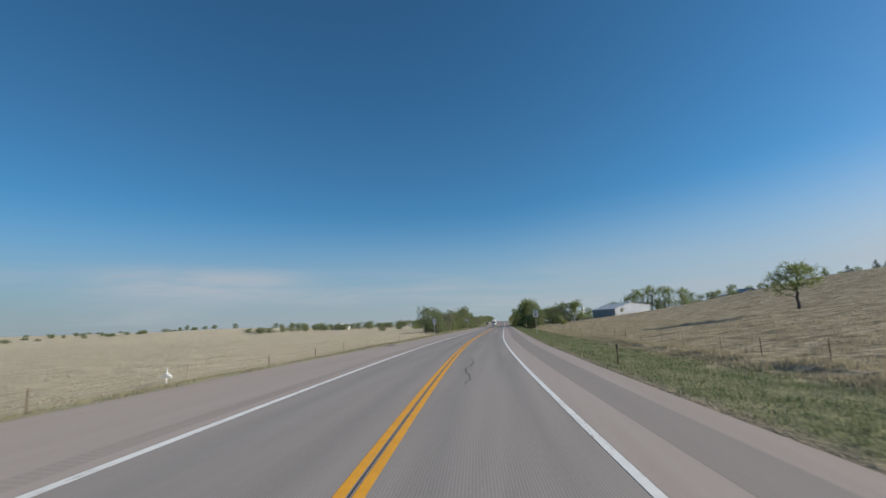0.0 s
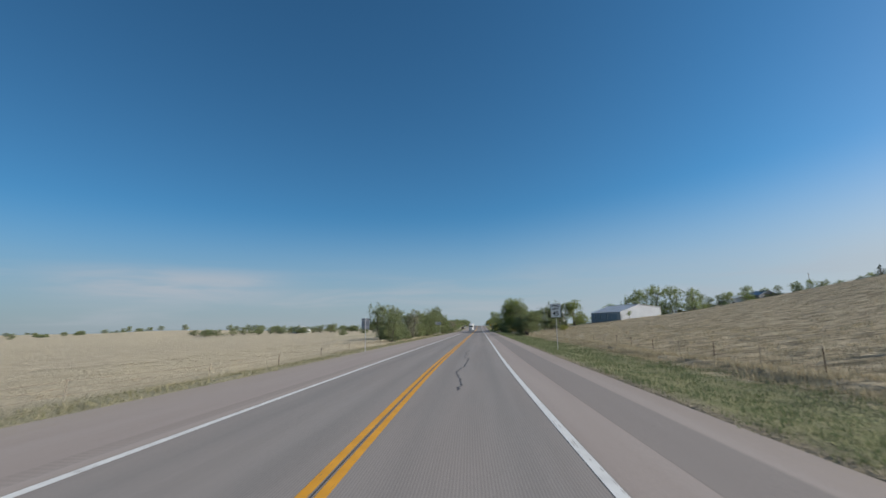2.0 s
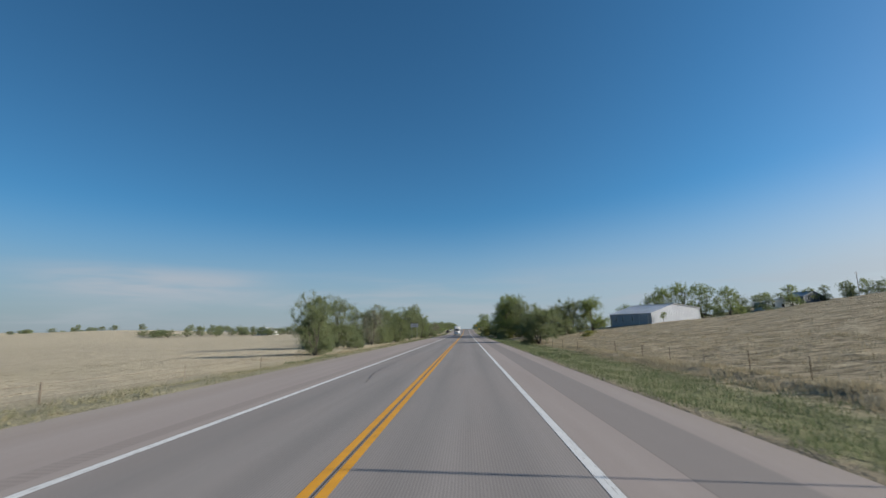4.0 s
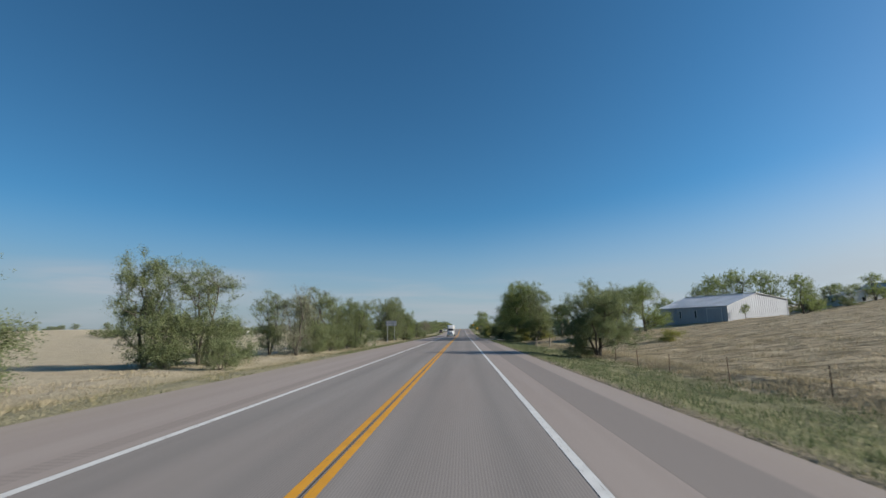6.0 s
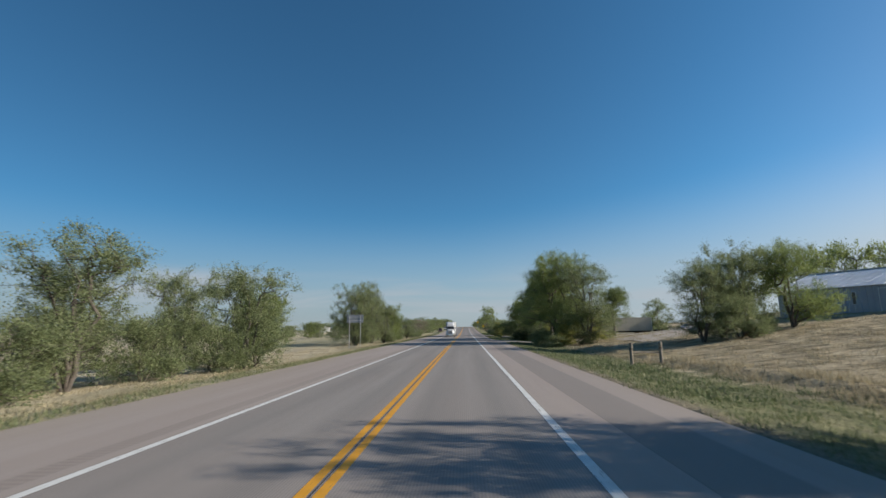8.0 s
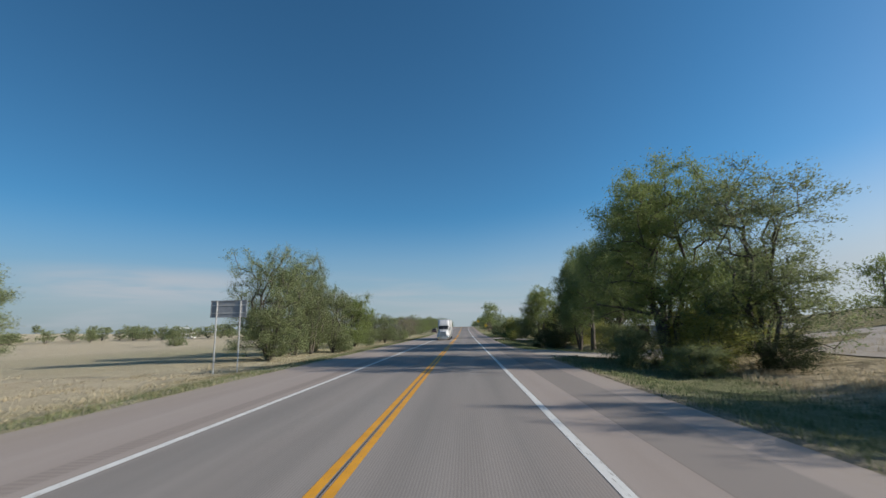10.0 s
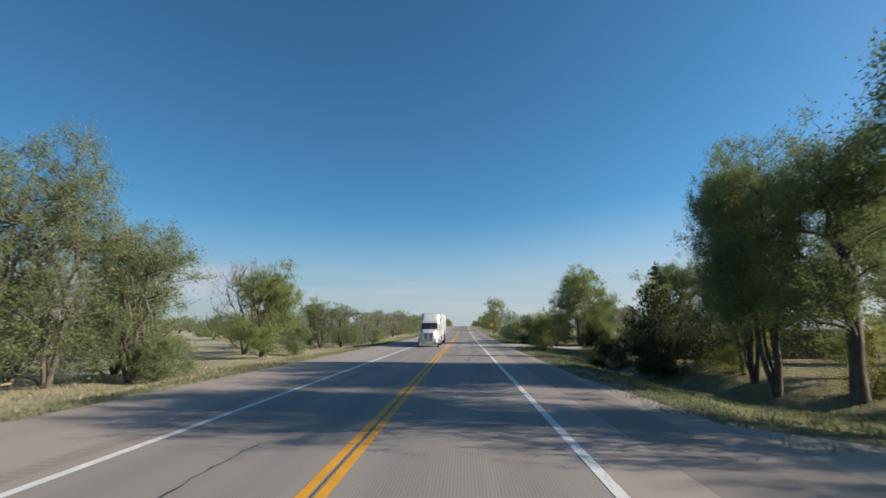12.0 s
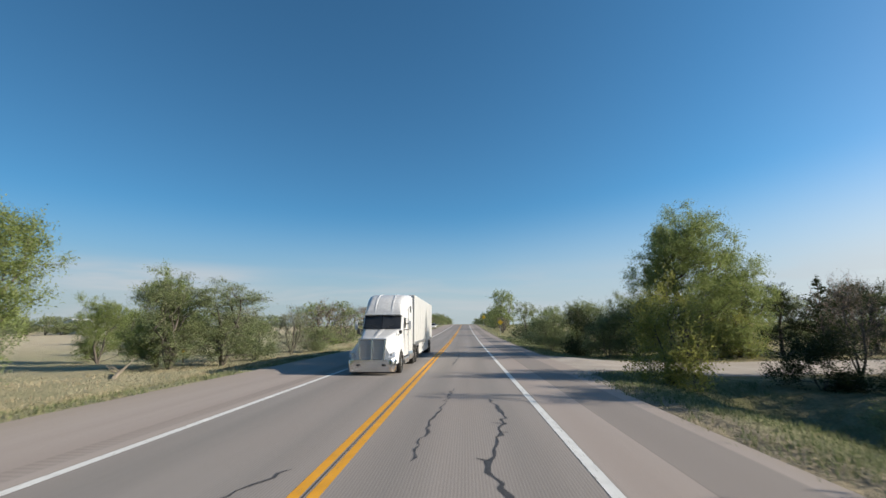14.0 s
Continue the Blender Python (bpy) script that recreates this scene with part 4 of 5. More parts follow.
# distant trees: a farmstead belt and lone trees across the plain, and a belt on the hill
rng = random.Random(8)
for i in range(36):
    f = (i / 35) ** 0.8
    plant("far", -214 + 140 * f + rng.uniform(-4, 4), 366 + 60 * f + rng.uniform(-14, 14), rng.uniform(4.5, 7.5), rng.uniform(7, 12), rng.uniform(0, 360), FAR)
for i in range(22):
    f = i / 21
    plant("far", -300 - 260 * f + rng.uniform(-6, 6), 478 + 50 * f + rng.uniform(-26, 26), rng.uniform(4.0, 7.0), rng.uniform(5.5, 10), rng.uniform(0, 360), FAR)
for i in range(24):
    plant("far", rng.uniform(-800, -420), rng.uniform(330, 760), rng.uniform(3, 5), rng.uniform(7, 12), rng.uniform(0, 360), FAR)
for i in range(4):
    plant("mid", rng.uniform(-80, -45), 300 + i * 21, rng.uniform(4.5, 6), rng.uniform(6, 8), rng.uniform(0, 360), FAR)
for i in range(16):
    plant(rng.choice(("mid_green", "mid", "far")), 96 + i * 5.6 + rng.uniform(-2, 2), 250 - i * 0.9 + rng.uniform(-4, 4), rng.uniform(4.0, 7.0), rng.uniform(5, 8), rng.uniform(0, 360), FAR)
for i in range(12):
    plant(rng.choice(("cedar", "cedar", "far")), 116 + i * 4 + rng.uniform(-1.5, 1.5), 174 - i * 1.5 + rng.uniform(-3, 3), rng.uniform(3.5, 6.0), rng.uniform(4, 6), rng.uniform(0, 360), FAR)
for i in range(12):
    plant("cedar", 172 + i * 10 + rng.uniform(-3, 3), 246 - i * 6 + rng.uniform(-5, 5), rng.uniform(4, 6.5), 5, rng.uniform(0, 360), FAR)


# ---- grass ----
def tufts(name, seed, n, lat_range, y_range, hgt, spread, per, material, label, keep=0.0, patch=0.2, width=0.012, avoid=None):
    r = np.random.default_rng(seed)
    L = r.uniform(*lat_range, n)
    Y = r.uniform(*y_range, n)
    wave = np.sin(L * patch * 5 + 2 * np.sin(Y * patch)) + np.sin(Y * patch * 3.1 + 1.7 * np.sin(L * patch * 2.3)) + r.normal(0, 0.6, n)
    ok = wave > keep
    if avoid is not None:
        ok &= ~avoid(L, Y)
    L, Y = L[ok], Y[ok]
    n = len(L)
    s = r.uniform(0.5, 1.4, n)
    L, Y, s = (np.repeat(a, per) for a in (L, Y, s))
    m = len(L)
    bx = L + r.normal(0, spread, m) * s
    by = Y + r.normal(0, spread, m) * s
    Z = land(bx, by) - 0.03
    a = r.uniform(0, 2 * np.pi, m)
    hh = hgt * s * r.uniform(0.5, 1.2, m)
    tilt = r.uniform(0.1, 0.75, m) * hh
    wv = width * r.uniform(0.7, 1.5, m) * (0.6 + s)
    X = bx + centre(by)
    c, d = np.cos(a), np.sin(a)
    V = np.stack([np.stack([X - d * wv, by + c * wv, Z], 1), np.stack([X + d * wv, by - c * wv, Z], 1),
                  np.stack([X + c * tilt, by + d * tilt, Z + hh], 1)], 1).reshape(-1, 3)
    F = np.arange(3 * m).reshape(-1, 3)
    return tagged(new(name, raw_mesh(name, V, F, material)), label, "grass", kind="stuff")


def paved(L, Y):
    return (L > 0) & (((Y > 208) & (Y < 217)) | ((Y > 258.4) & (Y < 269.5)))


tufts("verge_grass", 1, 24000, (7.3, 13.6), (2, 320), 0.15, 0.13, 7, GRASS_GREEN, "short green and straw-coloured verge grass", -1.4, 0.35, 0.007, paved)
tufts("verge_grass", 13, 1500, (6.55, 8.6), (220, 258), 0.11, 0.13, 7, GRASS_GREEN, "short green grass creeping over the pavement edge", -0.8, 0.35, 0.007, paved)
tufts("verge_grass", 2, 11000, (-12.4, -8.0), (2, 320), 0.13, 0.14, 7, GRASS_MIXED, "short straw-coloured and olive verge grass", -0.6, 0.35, 0.007)
tufts("verge_grass", 12, 5000, (-9.6, -8.0), (150, 320), 0.11, 0.14, 7, GRASS_GREEN, "short green grass along the shoulder", -1.0, 0.35, 0.007)
tufts("dry_grass", 3, 17000, (13.5, 30), (2, 215), 0.20, 0.22, 10, GRASS_DRY, "dry brown grass tussocks on the fenced field", 0.3, 0.5, 0.009)
tufts("dry_grass", 4, 16000, (13.0, 15.8), (2, 205), 0.22, 0.18, 8, GRASS_DRY, "tall dry grass along the fence line", 0.0, 0.4, 0.009)
tufts("dry_grass", 5, 15000, (-30, -9.5), (2, 330), 0.08, 0.25, 7, GRASS_DRY, "pale dry prairie grass on the open field", 0.2, 0.3, 0.008)
tufts("dry_grass", 6, 9000, (-19, -10), (112, 320), 0.14, 0.25, 8, GRASS_DRY, "taller dry grass beneath the roadside trees", 0.0, 0.3, 0.009)
tufts("dry_grass", 7, 9000, (28, 85), (2, 200), 0.17, 0.42, 11, GRASS_DRY, "dry brown grass tussocks on the hillside", 0.6, 0.3, 0.015)
tufts("lawn_grass", 8, 8000, (8.5, 26), (216, 262), 0.06, 0.16, 6, GRASS_GREEN, "thin mown grass under the shade trees", -0.8, 0.3, 0.007, paved)
tufts("roadside_weeds", 9, 120, (8.1, 10.0), (110.5, 117.5), 0.17, 0.22, 40, WEEDS, "green leafy weeds at the road edge", 0.6, 0.7, 0.045)
tufts("roadside_weeds", 10, 260, (8.5, 11.5), (158, 178), 0.14, 0.28, 20, WEEDS, "green leafy weeds at the road edge", 0.4, 0.9, 0.03)
tufts("roadside_weeds", 11, 150, (-12.0, -9.6), (109, 119), 0.14, 0.18, 14, WEEDS, "green leafy weeds at the road edge", 0.5, 0.9, 0.025)


# ---- signs and posts ----
def lettering(words, height, material, parent, x, y, z, label):
    """Raised characters facing -y, centred at x, z."""
    cu = bpy.data.curves.new("lettering", "FONT")
    cu.body, cu.size, cu.align_x, cu.align_y, cu.extrude = words, height, "CENTER", "CENTER", 0.002
    cu.offset = height * 0.018
    tmp = bpy.data.objects.new("lettering", cu)
    me = bpy.data.meshes.new_from_object(tmp)
    bpy.data.objects.remove(tmp)
    me.materials.clear()
    me.materials.append(material)
    ob = new("lettering", me)
    ob.parent = parent
    ob.matrix_basis = pose(x, y, z, 90, 0, 0)
    return tagged(ob, label)


def frame_bars(x0, x1, z0, z1, t, y0, y1):
    bm = bmesh.new()
    add_box(bm, x0, x1, y0, y1, z1 - t, z1)
    add_box(bm, x0, x1, y0, y1, z0, z0 + t)
    add_box(bm, x0, x0 + t, y0, y1, z0 + t, z1 - t)
    add_box(bm, x1 - t, x1, y0, y1, z0 + t, z1 - t)
    return bm


sg = thing("speed_limit_sign", seat(9.25, 80.3, -2), "white speed limit 45 sign on a slim steel post", "road sign")
part("post", box(-0.03, 0.03, 0.0, 0.045, -0.3, 4.05, 0.006), STEEL, sg)
part("panel", box(-0.455, 0.455, -0.012, -0.002, 2.86, 4.10, 0.004), SIGN_WHITE, sg, "white reflective rectangular panel")
part("border", frame_bars(-0.435, 0.435, 2.88, 4.08, 0.022, -0.0155, -0.0125), SIGN_BLACK, sg, "thin black border")
lettering("SPEED", 0.25, SIGN_BLACK, sg, 0, -0.0145, 3.90, "black capital letters")
lettering("LIMIT", 0.25, SIGN_BLACK, sg, 0, -0.0145, 3.63, "black capital letters")
lettering("45", 0.56, SIGN_BLACK, sg, 0, -0.0145, 3.20, "large black numerals")
for z in (3.0, 3.96):
    part("bolt", rod((0, -0.018, z), (0, -0.01, z), 0.012), STEEL, sg)

sg = thing("road_sign", seat(-7.95 - 0.2, 79.8, 3), "grey metal back of a roadside sign on one post", "road sign")
part("post", box(-0.03, 0.03, -0.05, -0.005, -0.3, 2.95, 0.006), STEEL, sg)
part("panel", box(-0.36, 0.36, 0.0, 0.01, 1.95, 2.93, 0.004), SIGN_BACK, sg, "dull blue-grey aluminium back")
for z in (2.15, 2.72):
    part("brace", box(-0.34, 0.34, -0.03, 0.0, z - 0.02, z + 0.02), STEEL, sg)

sg = thing("guide_sign", seat(-12.75, 204.6, 4), "wide grey sign back on two pale steel posts", "road sign")
for x in (-0.72, 0.72):
    part("post", box(x - 0.032, x + 0.032, -0.07, 0.0, -0.3, 4.35, 0.008), STEEL, sg)
part("panel", box(-1.1, 1.1, 0.002, 0.02, 3.35, 4.40, 0.006), SIGN_BACK, sg, "dull grey aluminium back")
part("panel_rim", frame_bars(-1.1, 1.1, 3.35, 4.40, 0.06, -0.03, 0.0), SIGN_BACK, sg)
for z in (3.62, 4.1):
    part("brace", box(-1.02, 1.02, -0.028, -0.002, z - 0.03, z + 0.03), STEEL, sg)

for y, size in ((331, 1.0), (414, 1.5)):
    sg = thing("warning_sign", seat(8.9, y, 0, size), "yellow diamond warning sign on a steel post", "road sign", "warning signs")
    part("post", box(-0.03, 0.03, 0.0, 0.045, -0.3, 2.6, 0.006), STEEL, sg)
    part("panel", box(-0.38, 0.38, -0.012, 0.0, -0.38, 0.38, 0.004, pose(0, 0, 2.5, 0, 45, 0)), SIGN_YELLOW, sg, "yellow diamond panel")
sg = thing("marker_post", seat(-18.2, 270.5, 10), "low post with a yellow marker plate under the trees", "marker post")
part("post", box(-0.03, 0.03, 0, 0.05, -0.2, 0.9, 0.006), RUST_POST, sg)
part("plate", box(-0.12, 0.12, -0.02, -0.004, 0.55, 0.95, 0.006), SIGN_YELLOW, sg, "yellow plate")

dp = thing("delineator_post", seat(8.3 + float(centre(23.9)), 23.9), "short brown steel marker post in the verge", "marker post")
part("post", box(-0.035, 0.035, -0.012, 0.012, -0.2, 0.95, 0.005), RUST_POST, dp)
part("cap", box(-0.04, 0.04, -0.016, -0.0125, 0.75, 0.93, 0.002), BLACK_PLASTIC, dp, "dark reflector plate")

# roadside memorial: white cross with a mound of pale flowers at its foot
mc = thing("memorial_cross", seat(-13.1 + float(centre(20.3)), 20.3, 12, 0.56), "white wooden memorial cross dressed with pale flowers", "memorial cross")
part("upright", box(-0.05, 0.05, -0.03, 0.03, -0.2, 1.25, 0.008), CROSS_WHITE, mc)
part("crossbar", box(-0.45, 0.45, -0.035, 0.035, 0.42, 0.55, 0.008), CROSS_WHITE, mc)
rng = random.Random(2)
bm = bmesh.new()
for i in range(110):
    f = rng.random()
    x = rng.gauss(0, 0.17)
    z = 0.55 + abs(rng.gauss(0, 0.16)) * max(0.15, 1 - abs(x) / 0.45)
    r = bmesh.ops.create_icosphere(bm, subdivisions=1, radius=rng.uniform(0.035, 0.06))
    for v in r["verts"]:
        v.co = Vector((v.co.x + x, v.co.y + rng.uniform(-0.09, 0.09), v.co.z * 0.8 + z))
part("flowers", bm, CROSS_WHITE, mc, "heap of white artificial flowers")

# wire fences: steel posts with three strands between neighbours
def fence(name, line_of, y0, y1, gap, tall, seed, label, wires=(0.3, 0.6, 0.9)):
    rng = random.Random(seed)
    ob = thing(name, Matrix(), label, "wire fence")
    tops, y = [], y0
    while y <= y1:
        x = line_of(y) + float(centre(y)) + rng.uniform(-0.08, 0.08)
        z = on_land(x, y)
        lean = (rng.uniform(-0.06, 0.06), rng.uniform(-0.06, 0.06))
        t = tall * rng.uniform(0.9, 1.08)
        bm = bmesh.new()
        add_rod(bm, (x, y, z - 0.3), (x + lean[0], y + lean[1], z + t), 0.024, 0.020, 6)
        part("post", bm, RUST_POST if rng.random() < 0.7 else WOOD_POST, ob)
        tops.append((x, y, z, lean, t))
        y += gap * rng.uniform(0.9, 1.1)
    for f in wires:
        bm = bmesh.new()
        for a, b in zip(tops, tops[1:]):
            p = [Vector((c[0] + c[3][0] * f, c[1] + c[3][1] * f, c[2] + c[4] * f)) for c in (a, b)]
            m = (p[0] + p[1]) / 2 - Vector((0, 0, 0.03))
            add_rod(bm, p[0], m, 0.004, 0.004, 3)
            add_rod(bm, m, p[1], 0.004, 0.004, 3)
        part("wire", bm, RUST_POST, ob)
    return ob


fence("wire_fence", lambda y: 15.6 - 2.9 * float(ease((y - 105) / 35)), 2, 150, 4.6, 1.0, 1, "barbed wire fence on dark steel posts beside the field")
fence("wire_fence", lambda y: -12.4, 4, 116, 8.5, 0.75, 2, "low barbed wire fence on dark posts along the prairie")
for x, y in ((11.7, 172.0), (13.5, 172.2)):
    gp = thing("gate_post", seat(x, y, 3), "stout weathered wooden gate post in dry grass", "gate post", "gate posts")
    part("post", rod((0, 0, -0.3), (0.02, 0.01, 1.3), 0.105, 0.095, 10), WOOD_POST, gp, smooth=True)
    part("collar", rod((0.014, 0.007, 0.92), (0.016, 0.008, 0.98), 0.106, 0.106, 10), RUST_POST, gp, "rusty iron band")
gr = thing("gate_rail", Matrix(), "weathered wooden rail between two gate posts", "gate rail")
z = on_land(12.6, 172.1)
part("rail", rod((11.8, 172.0, z + 0.75), (13.4, 172.2, z + 0.72), 0.05, 0.045, 8), WOOD_POST, gr)
for k, (bx, by, bt_) in enumerate(((-17.6, 224.6, 20), (-16.6, 225.6, 75), (-15.6, 261.0, 120))):
    dead = thing("fallen_branch", seat(bx, by, bt_), "grey dead limb lying in dry grass under trees", "branch", "fallen limbs")
    rng = random.Random(40 + k)
    bm = add_rod(bmesh.new(), (-1.4, 0, 0.06), (1.5, 0.1, 0.22), 0.09, 0.04, 7)
    for _ in range(8):
        a = Vector((rng.uniform(-0.8, 1.4), 0.05, rng.uniform(0.08, 0.2)))
        add_rod(bm, a, a + Vector((rng.uniform(0.1, 0.7), rng.uniform(-0.8, 0.8), rng.uniform(0.1, 0.7))), 0.03, 0.008, 5)
    part("limb", bm, WOOD_POST, dead)
db = thing("fallen_branch", seat(-7.1 + float(centre(42)), 42.0, 35), "bare dead branch lying on the shoulder", "branch")
rng = random.Random(9)
bm = bmesh.new()
for k in range(7):
    a = Vector((rng.uniform(-0.4, 0.4), rng.uniform(-0.1, 0.1), 0.03))
    add_rod(bm, a, a + Vector((rng.uniform(0.3, 0.7) * rng.choice((-1, 1)), rng.uniform(-0.25, 0.25), rng.uniform(0.0, 0.16))), 0.022, 0.008, 5)
part("branch", bm, BARK, db)


# ---- farm buildings ----
def ribbed_wall(a, b, z0, z1, pitch, depth, tops=None):
    """Upright ribbed metal siding from a to b; tops: function of the run that gives its upper edge."""
    a, b = Vector((*a, 0)), Vector((*b, 0))
    d = (b - a).normalized()
    nrm = Vector((d.y, -d.x, 0))
    bm = bmesh.new()
    run, last, s = (b - a).length, None, 0.0
    steps = []
    while s < run:
        steps += [(s, 0), (min(run, s + pitch * 0.72), 0), (min(run, s + pitch * 0.8), depth), (min(run, s + pitch * 0.92), depth)]
        s += pitch
    steps.append((run, 0))
    for s, o in steps:
        p = a + d * s + nrm * o
        t = z1 if tops is None else tops(s)
        now = (bm.verts.new((p.x, p.y, z0)), bm.verts.new((p.x, p.y, t)))
        if last and (last[0].co - now[0].co).length > 1e-5:
            bm.faces.new((last[0], now[0], now[1], last[1]))
        last = now
    return bm


def gable_hall(name, m, wide, deep, eave, ridge, wall, roof, label, category, pitch=0.6, high=None, crown=0.5):
    """A hall with its gable to -y, from x 0 to wide and y 0 to deep; high: the eave at x = wide; crown: where the ridge lies."""
    high, mid = eave if high is None else high, wide * crown
    ob = thing(name, m, label, category)

    def rise(s):
        return eave + (ridge - eave) * s / mid if s < mid else high + (ridge - high) * (wide - s) / (wide - mid)

    part("wall", ribbed_wall((0, 0), (wide, 0), -4.5, eave, pitch, 0.03, rise), wall, ob)
    part("wall", ribbed_wall((wide, deep), (0, deep), -4.5, eave, pitch, 0.05, lambda s: rise(wide - s)), wall, ob)
    part("wall", ribbed_wall((0, deep), (0, 0), -4.5, eave, pitch, 0.05), wall, ob)
    part("wall", ribbed_wall((wide, 0), (wide, deep), -4.5, high, pitch, 0.05), wall, ob)
    for x0, x1, z0, z1 in ((-0.3, mid, eave - 0.04, ridge + 0.03), (mid, wide + 0.3, ridge + 0.03, high - 0.04)):
        k = int((deep + 0.6) / 0.9)
        for i in range(k):
            y0, y1 = -0.3 + (deep + 0.6) * i / k, -0.3 + (deep + 0.6) * (i + 1) / k - 0.05
            for nm, ya, yb, lift in (("roof_sheet", y0, y1, 0.0), ("roof_rib", y1, y1 + 0.05, 0.012)):
                bm = bmesh.new()
                vs = [bm.verts.new(c) for c in ((x0, ya, z0 + lift), (x1, ya, z1 + lift), (x1, yb, z1 + lift), (x0, yb, z0 + lift),
                                                (x0, ya, z0 - 0.06), (x1, ya, z1 - 0.06), (x1, yb, z1 - 0.06), (x0, yb, z0 - 0.06))]
                for q in ((0, 1, 2, 3), (7, 6, 5, 4), (0, 4, 5, 1), (1, 5, 6, 2), (2, 6, 7, 3), (3, 7, 4, 0)):
                    bm.faces.new([vs[i2] for i2 in q])
                part(nm, bm, roof, ob)
    part("ridge_cap", box(mid - 0.2, mid + 0.2, -0.32, deep + 0.32, ridge + 0.02, ridge + 0.09, 0.02), roof, ob)
    for x, z in ((-0.03, eave), (wide - 0.07, high)):
        part("corner_trim", box(x, x + 0.1, -0.075, -0.045, -4.5, z), TRIM, ob)
    return ob


def opening(parent, name, u, z, wd, ht, sill=True):
    """A window or door set in the x = 0 wall of a hall."""
    f = part(name, box(-0.09, -0.03, u - wd / 2, u + wd / 2, z, z + ht), DARK_OPENING if name == "window" else BARN_WALL, parent, "dark glass in a white frame" if name == "window" else "flush metal walk door")
    bm = bmesh.new()
    for y0, y1, z0, z1 in ((u - wd / 2 - 0.05, u + wd / 2 + 0.05, z + ht, z + ht + 0.05), (u - wd / 2 - 0.05, u - wd / 2, z, z + ht), (u + wd / 2, u + wd / 2 + 0.05, z, z + ht)):
        add_box(bm, -0.12, -0.03, y0, y1, z0, z1)
    if sill:
        add_box(bm, -0.14, -0.03, u - wd / 2 - 0.1, u + wd / 2 + 0.1, z - 0.05, z)
    t = new("frame", link("frame", bm, TRIM))
    t.parent = f


ground_z = 2.7
barn = gable_hall("barn", Matrix.Translation((47.6, 191.2, ground_z)) @ pose(0, 0, 0, 0, 0, 27.2), 17.6, 13.8, 3.2, 5.6, BARN_WALL, BARN_ROOF,
                  "pale blue-grey ribbed metal barn on the slope", "barn", high=4.75, crown=0.47)
opening(barn, "door", 2.4, 0.0, 2.7, 2.75, False)
for u in (6.0, 9.2, 11.6):
    opening(barn, "window", u, 1.2, 0.34, 1.3)

shed = gable_hall("shed", Matrix.Translation((30.4, 243.0, on_land(27, 245))) @ pose(0, 0, 0, 0, 0, 90), 5.0, 6.4, 2.1, 3.0, RED_WOOD, BARN_ROOF, "low weathered brown shed with a pale metal roof", "shed", 0.25)
opening(shed, "door", 2.2, 0.0, 1.0, 1.95, False)

for x, y, turn, wd, dp, ev, rg, wl, rf, lb in (
        (121, 243, 20, 10.5, 7.5, 2.4, 4.3, DARK_SIDING, BLUE_ROOF, "slate-blue farmhouse with a faded blue metal roof"),
        (106, 240, 5, 12, 6, 2.8, 4.0, TRIM, BARN_ROOF, "long pale mobile home below the trees"),
        (-150, 405, -15, 12, 9, 3.0, 5.4, TRIM, BARN_ROOF, "distant white farmhouse among trees"),
        (-96, 425, 10, 14, 8, 3.0, 4.8, TRIM, BARN_ROOF, "distant white farm building among trees")):
    hs = gable_hall("house", Matrix.Translation((x, y, on_land(x, y) + 0.1)) @ pose(0, 0, 0, 0, 0, turn), wd, dp, ev, rg, wl, rf, lb, "house", 0.5)
    for u in (0.22, 0.5, 0.78):
        w_ = part("window", box(wd * u - 0.5, wd * u + 0.5, -0.08, -0.052, 1.0, 2.1), DARK_OPENING, hs)
        t = new("frame", link("frame", frame_bars(wd * u - 0.58, wd * u + 0.58, 0.92, 2.18, 0.08, -0.1, -0.055), TRIM))
        t.parent = w_
    opening(hs, "window", dp * 0.5, 1.0, 1.0, 1.1)


def wheel(parent, x, y, z, r, wd, side, rim=ALU):
    bm = bmesh.new()
    k = 20
    prof = [(r * 0.62, -wd / 2), (r * 0.93, -wd / 2), (r, -wd * 0.36), (r, wd * 0.36), (r * 0.93, wd / 2), (r * 0.62, wd / 2)]
    rings = [[bm.verts.new((x + u, y + q * math.cos(2 * math.pi * i / k), z + q * math.sin(2 * math.pi * i / k))) for q, u in prof] for i in range(k)]
    for i in range(k):
        a, b = rings[i], rings[(i + 1) % k]
        for j in range(len(prof)):
            j2 = (j + 1) % len(prof)
            bm.faces.new((a[j], a[j2], b[j2], b[j]))
    w = part("wheel", bm, RUBBER, parent, "black rubber tyre", True)
    bm = rod((x - wd * 0.3, y, z), (x + wd * 0.3, y, z), r * 0.62, r * 0.62, k)
    add_rod(bm, (x + side * wd * 0.2, y, z), (x + side * wd * 0.46, y, z), r * 0.24, r * 0.2, 12)
    for i in range(8):
        a = 2 * math.pi * i / 8
        cy, cz = y + r * 0.4 * math.cos(a), z + r * 0.4 * math.sin(a)
        add_rod(bm, (x + side * wd * 0.28, cy, cz), (x + side * wd * 0.34, cy, cz), 0.02, 0.02, 6)
    t = new("rim", link("rim", bm, rim))
    t.parent = w


